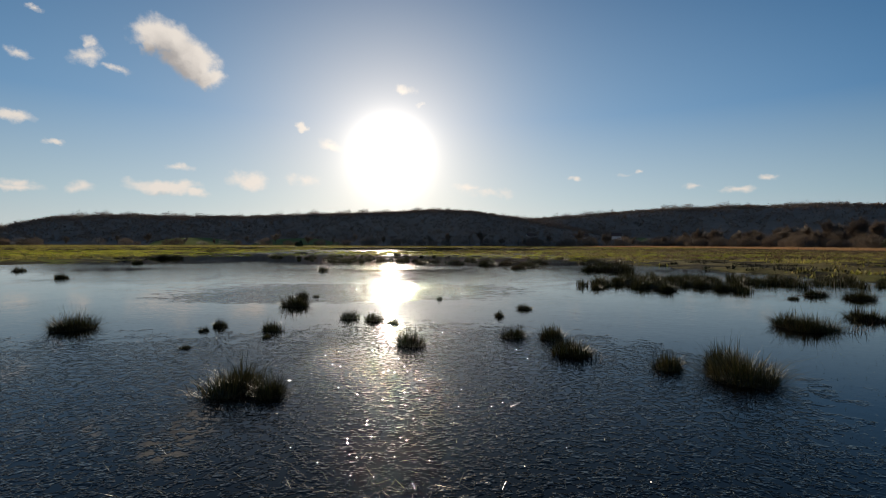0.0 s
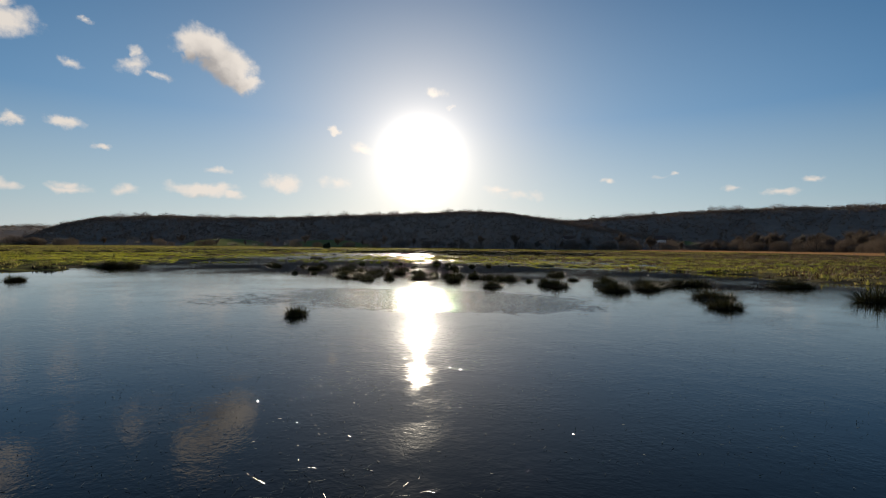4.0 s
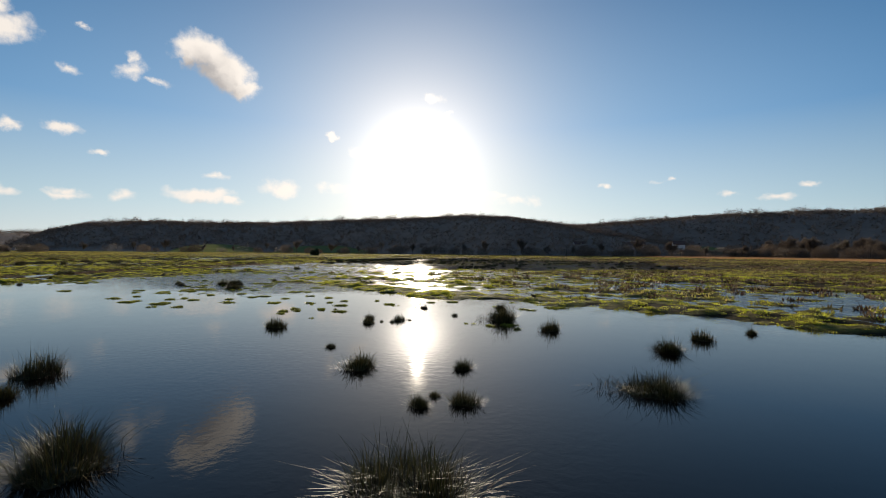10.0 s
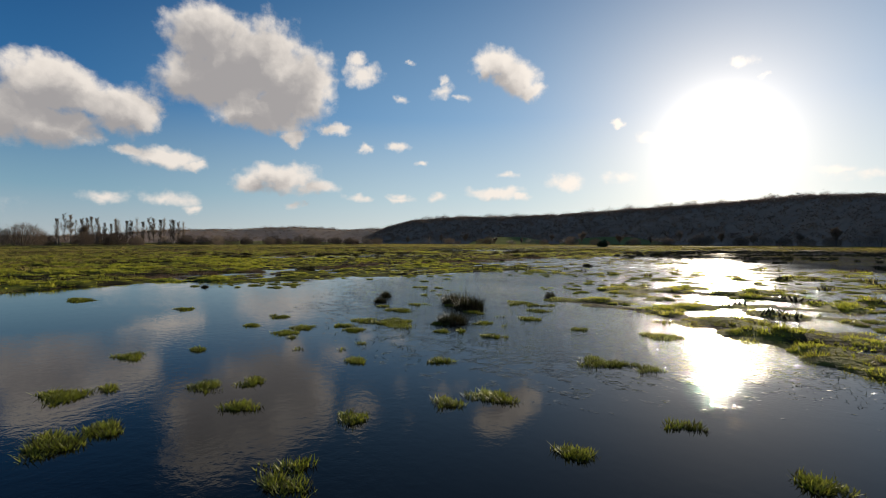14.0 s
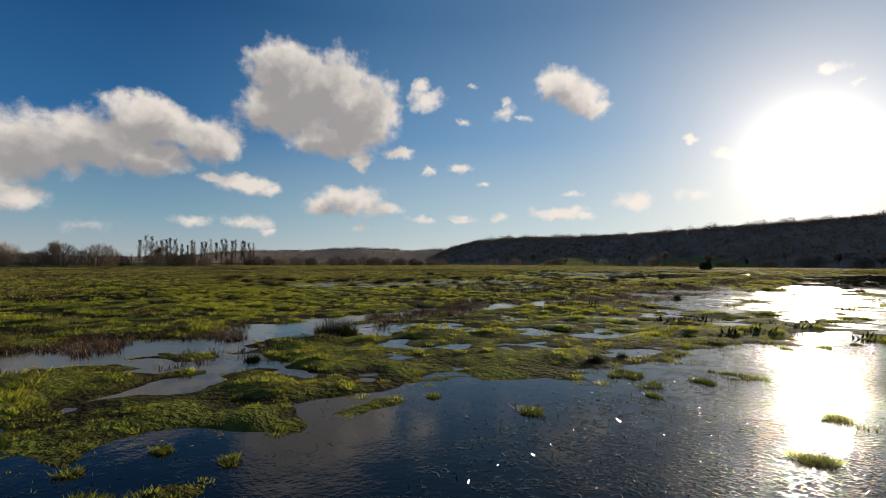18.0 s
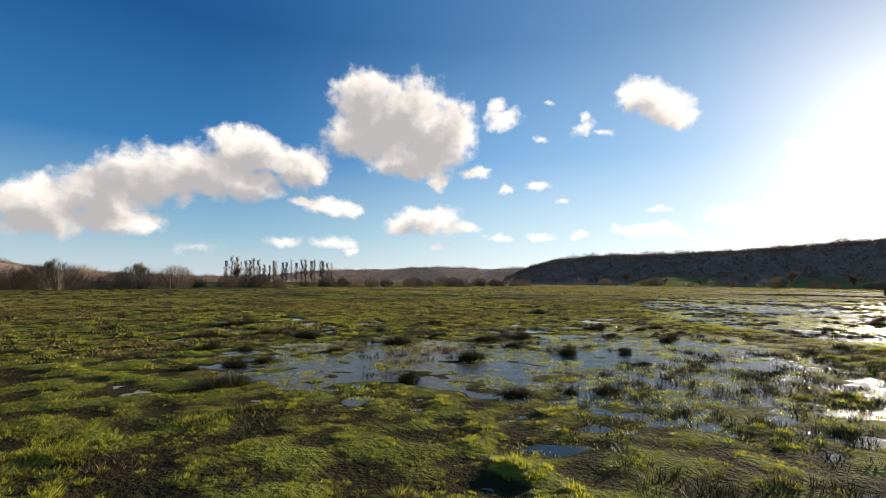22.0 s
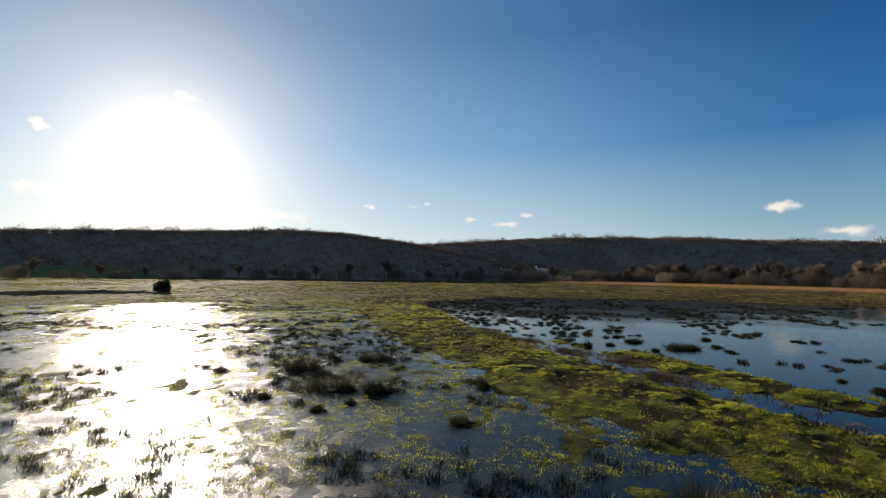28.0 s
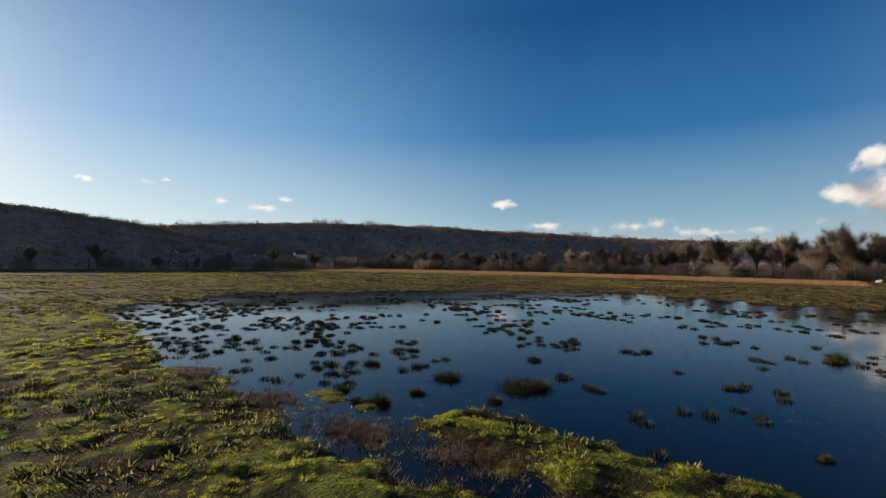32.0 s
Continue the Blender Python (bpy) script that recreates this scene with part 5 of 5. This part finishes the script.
# the wood along the eastern edge
for k in range(90):
    u = k / 89
    y = 92 + 260 * u + rt.uniform(-3, 3)
    x = 152 + 22 * math.sin(u * 2.4) + rt.uniform(-6, 16) + (10 if u > 0.6 else 0)
    tall = (2.1 - 0.85 * min(1, u * 2.2)) * rt.uniform(0.75, 1.1)
    plant("bare_tree", TREES[k % 4], x, y, tall, rt.uniform(0, 360), "leafless russet-brown tree at the edge of the marsh", "tree", "trees along the eastern edge")
for k in range(60):
    u = k / 59
    plant("bare_shrub", SHRUBS[k % 3], 143 + 20 * math.sin(u * 2.4) + rt.uniform(-3, 6), 90 + 290 * u + rt.uniform(-3, 3), rt.uniform(1.1, 2.0), rt.uniform(0, 360), "brown leafless willow shrub behind the reed bed", "shrub", "shrubs along the eastern edge")
# trees at the foot of the hills
for k in range(95):
    az = 40 - 112 * k / 94 + rt.uniform(-0.5, 0.5)
    far = np.interp(az, [-72, -40, -15, 0, 20, 40], [290, 330, 320, 350, 430, 560]) * rt.uniform(0.94, 1.06)
    x, y = at_bearing(az, float(far))
    if k % 3 == 0:
        plant("bare_tree", TREES[k % 4], x, y, rt.uniform(0.8, 1.4), rt.uniform(0, 360), "leafless brown tree at the foot of the hill", "tree", "trees at the foot of the hills")
    else:
        plant("bare_shrub", SHRUBS[k % 3], x, y, rt.uniform(1.1, 2.4), rt.uniform(0, 360), "brown thorn shrub in a hedge below the hill", "shrub", "hedge shrubs at the foot of the hills")
# the hedge along the western edge
for k in range(62):
    u = k / 61
    x, y = -232 - 66 * min(1, u * 2) + rt.uniform(-6, 6), 20 + 330 * u + rt.uniform(-4, 4)
    size = rt.uniform(1.0, 2.0) * (1.4 if u < 0.3 else 0.95)
    plant("bare_shrub", SHRUBS[k % 3], x, y, size, rt.uniform(0, 360), "dark brown leafless shrub in the western hedge", "shrub", "shrubs of the western hedge", 1.0)
for x, y, s in ((-300, 70, 1.5), (-318, 104, 1.3), (-286, 46, 1.4), (-330, 150, 1.2)):
    plant("bare_tree", TREES[rt.randrange(4)], x, y, s, rt.uniform(0, 360), "lone leafless tree rising over the hedge", "tree", "trees of the western hedge")
# the row of poplars
for k in range(24):
    u = k / 23
    x, y = -476 + 44 * u, 176 + 76 * u
    plant("poplar", POPLARS[k % 3], x + rt.uniform(-2, 2), y + rt.uniform(-1, 1), (rt.uniform(2.0, 2.4) - 0.3 * u) * (0.75 if k in (8, 9) else 1), rt.uniform(0, 360), "tall slender leafless poplar in a row", "poplar", "row of poplars")


def leafy_bush(name, x, y, wide, tall, seed, label):
    r = np.random.default_rng(seed)
    top = new(name)
    top.matrix_world = pose(x, y, -0.02)
    tv, tf = [], []
    tube(tv, tf, (0, 0, -0.1), (0.1, 0, tall * 0.5), 0.14, 0.07, 6)
    for k in range(7):
        a = k * 0.9
        tube(tv, tf, (0.05, 0, tall * 0.25), (math.cos(a) * wide * 0.32, math.sin(a) * wide * 0.32, tall * r.uniform(0.5, 0.8)), 0.06, 0.02, 4)
    mesh_object("trunk", tv, tf, M_BARK, top)
    n = 2600
    u = r.normal(0, 1, (n, 3))
    u /= np.linalg.norm(u, axis=1)[:, None]
    u *= r.uniform(0.5, 1.0, n)[:, None] * (1 + 0.2 * np.sin(5 * u[:, :1]))
    c = np.stack([u[:, 0] * wide * 0.5, u[:, 1] * wide * 0.5, (u[:, 2] * 0.5 + 0.36) * tall], 1)
    pts = [c + r.normal(0, 0.16, (n, 3)) for _ in range(3)]
    mesh_object("crown", np.stack(pts, 1).reshape(-1, 3), np.arange(3 * n).reshape(-1, 3), M_LEAF, top)
    return tagged(top, label, "bush")


leafy_bush("evergreen_bush", -75.5, 250, 3.8, 3.6, 31, "round dark evergreen bush at the end of the far pool")
leafy_bush("evergreen_bush", 141, 148, 6.5, 5.0, 32, "dark holly bush among the bare trees of the wood")


# reed bed
r8 = np.random.default_rng(81)
n = 22000
u = r8.uniform(0, 1, n)
y = 118 + 300 * u
x = 100 + 12 * np.sin(u * 5) + r8.uniform(0, 1, n) * (32 + 20 * u)
v, f = blades(x, y, np.full(n, 0.05), r8.uniform(0.5, 1.3, n), 0.5, 0.06, 6, 0.5, 82, 1)
tagged(mesh_object("reed_bed", v, f, M_REED), "dry orange-brown reed bed before the bare wood", "reeds", kind="stuff")


# pastures on the foot of the ridge
def pasture(az0, az1, d0, d1, z1, seed):
    n = 14
    vs, fs = [], []
    for i in range(n):
        for j in range(6):
            az, f = az0 + (az1 - az0) * i / (n - 1), j / 5
            x, y = at_bearing(az, d0 + (d1 - d0) * f + 8 * math.sin(i * 0.7 + seed))
            vs.append((x, y, 0.1 + z1 * f**1.3 * max(0.0, math.sin(math.pi * i / (n - 1))) ** 0.6 + 0.12 * math.sin(i + j)))
    for i in range(n - 1):
        for j in range(5):
            a = i * 6 + j
            fs.append((a, a + 6, a + 7, a + 1))
    tagged(mesh_object("pasture", vs, fs, M_FIELD, smooth=True), "pale green sloping pasture below the wooded ridge", "pasture", "pastures below the ridge", kind="structure")


pasture(33, 23, 470, 640, 10, 1)
pasture(22, 9, 430, 560, 9, 2)
pasture(66, 47, 330, 480, 3, 3)
pasture(-27, -33, 350, 395, 8, 4)


def house(x, y, turn, long, deep, tall):
    top = new("house")
    top.matrix_world = pose(x, y, 4.0, 0, 0, turn)
    hl, hd = long / 2, deep / 2
    mesh_object("wall", [(-hl, -hd, -4), (hl, -hd, -4), (hl, hd, -4), (-hl, hd, -4), (-hl, -hd, tall), (hl, -hd, tall), (hl, hd, tall), (-hl, hd, tall), (-hl, 0, tall + deep * 0.4), (hl, 0, tall + deep * 0.4)],
                [(0, 1, 5, 4), (2, 3, 7, 6), (1, 2, 6, 9, 5), (3, 0, 4, 8, 7)], M_WALL, top)
    e = 0.4
    rz = tall + deep * 0.4
    mesh_object("roof", [(-hl - e, -hd - e, tall - 0.2), (hl + e, -hd - e, tall - 0.2), (hl + e, 0, rz + 0.15), (-hl - e, 0, rz + 0.15), (hl + e, hd + e, tall - 0.2), (-hl - e, hd + e, tall - 0.2),
                         (-hl - e, -hd - e, tall), (hl + e, -hd - e, tall), (hl + e, 0, rz + 0.4), (-hl - e, 0, rz + 0.4), (hl + e, hd + e, tall), (-hl - e, hd + e, tall)],
                [(0, 3, 2, 1), (3, 5, 4, 2), (6, 7, 8, 9), (9, 8, 10, 11), (0, 1, 7, 6), (5, 11, 10, 4), (0, 6, 9, 3), (3, 9, 11, 5), (1, 2, 8, 7), (2, 4, 10, 8)], M_ROOF, top)
    return tagged(top, "small pale rendered house with a dark roof below the wooded hill", "house", "houses below the hill")


for az, d in ((-16, 372), (-17.2, 366), (-20, 372), (-23, 378), (-24, 370), (-28, 376), (3, 470), (-1, 455)):
    hx, hy = at_bearing(az, d)
    house(hx, hy, rt.uniform(-30, 30), rt.uniform(7, 11), rt.uniform(5, 7), rt.uniform(3.5, 5.5))

# a grey boulder and a few fence posts by the reed bed
bm = bmesh.new()
bmesh.ops.create_icosphere(bm, subdivisions=3, radius=1.0)
for v in bm.verts:
    k = 1 + 0.3 * noise.noise(v.co * 1.4)
    v.co = Vector((v.co.x * 2.2 * k, v.co.y * 1.6 * k, v.co.z * 1.3 * k))
me = bpy.data.meshes.new("boulder")
bm.to_mesh(me)
bm.free()
me.materials.append(M_STONE)
boulder = new("boulder", me)
boulder.matrix_world = pose(136, 113, 0.3, 0, 0, 20) @ Matrix.Diagonal((0.5, 0.5, 0.5, 1))
tagged(boulder, "grey weathered boulder at the edge of the marsh", "boulder")
for px, py in ((101, 150), (100, 146), (99, 138), (98, 131), (97, 124)):
    pv, pf = [], []
    tube(pv, pf, (0, 0, -0.2), (0.03, 0.02, 1.25), 0.07, 0.06, 7)
    pf.append(tuple(range(7, 14)))
    post = mesh_object("fence_post", pv, pf, M_BARK)
    post.matrix_world = pose(px, py, 0.1)
    tagged(post, "weathered wooden fence post before the reed bed", "fence post", "fence posts before the reed bed")
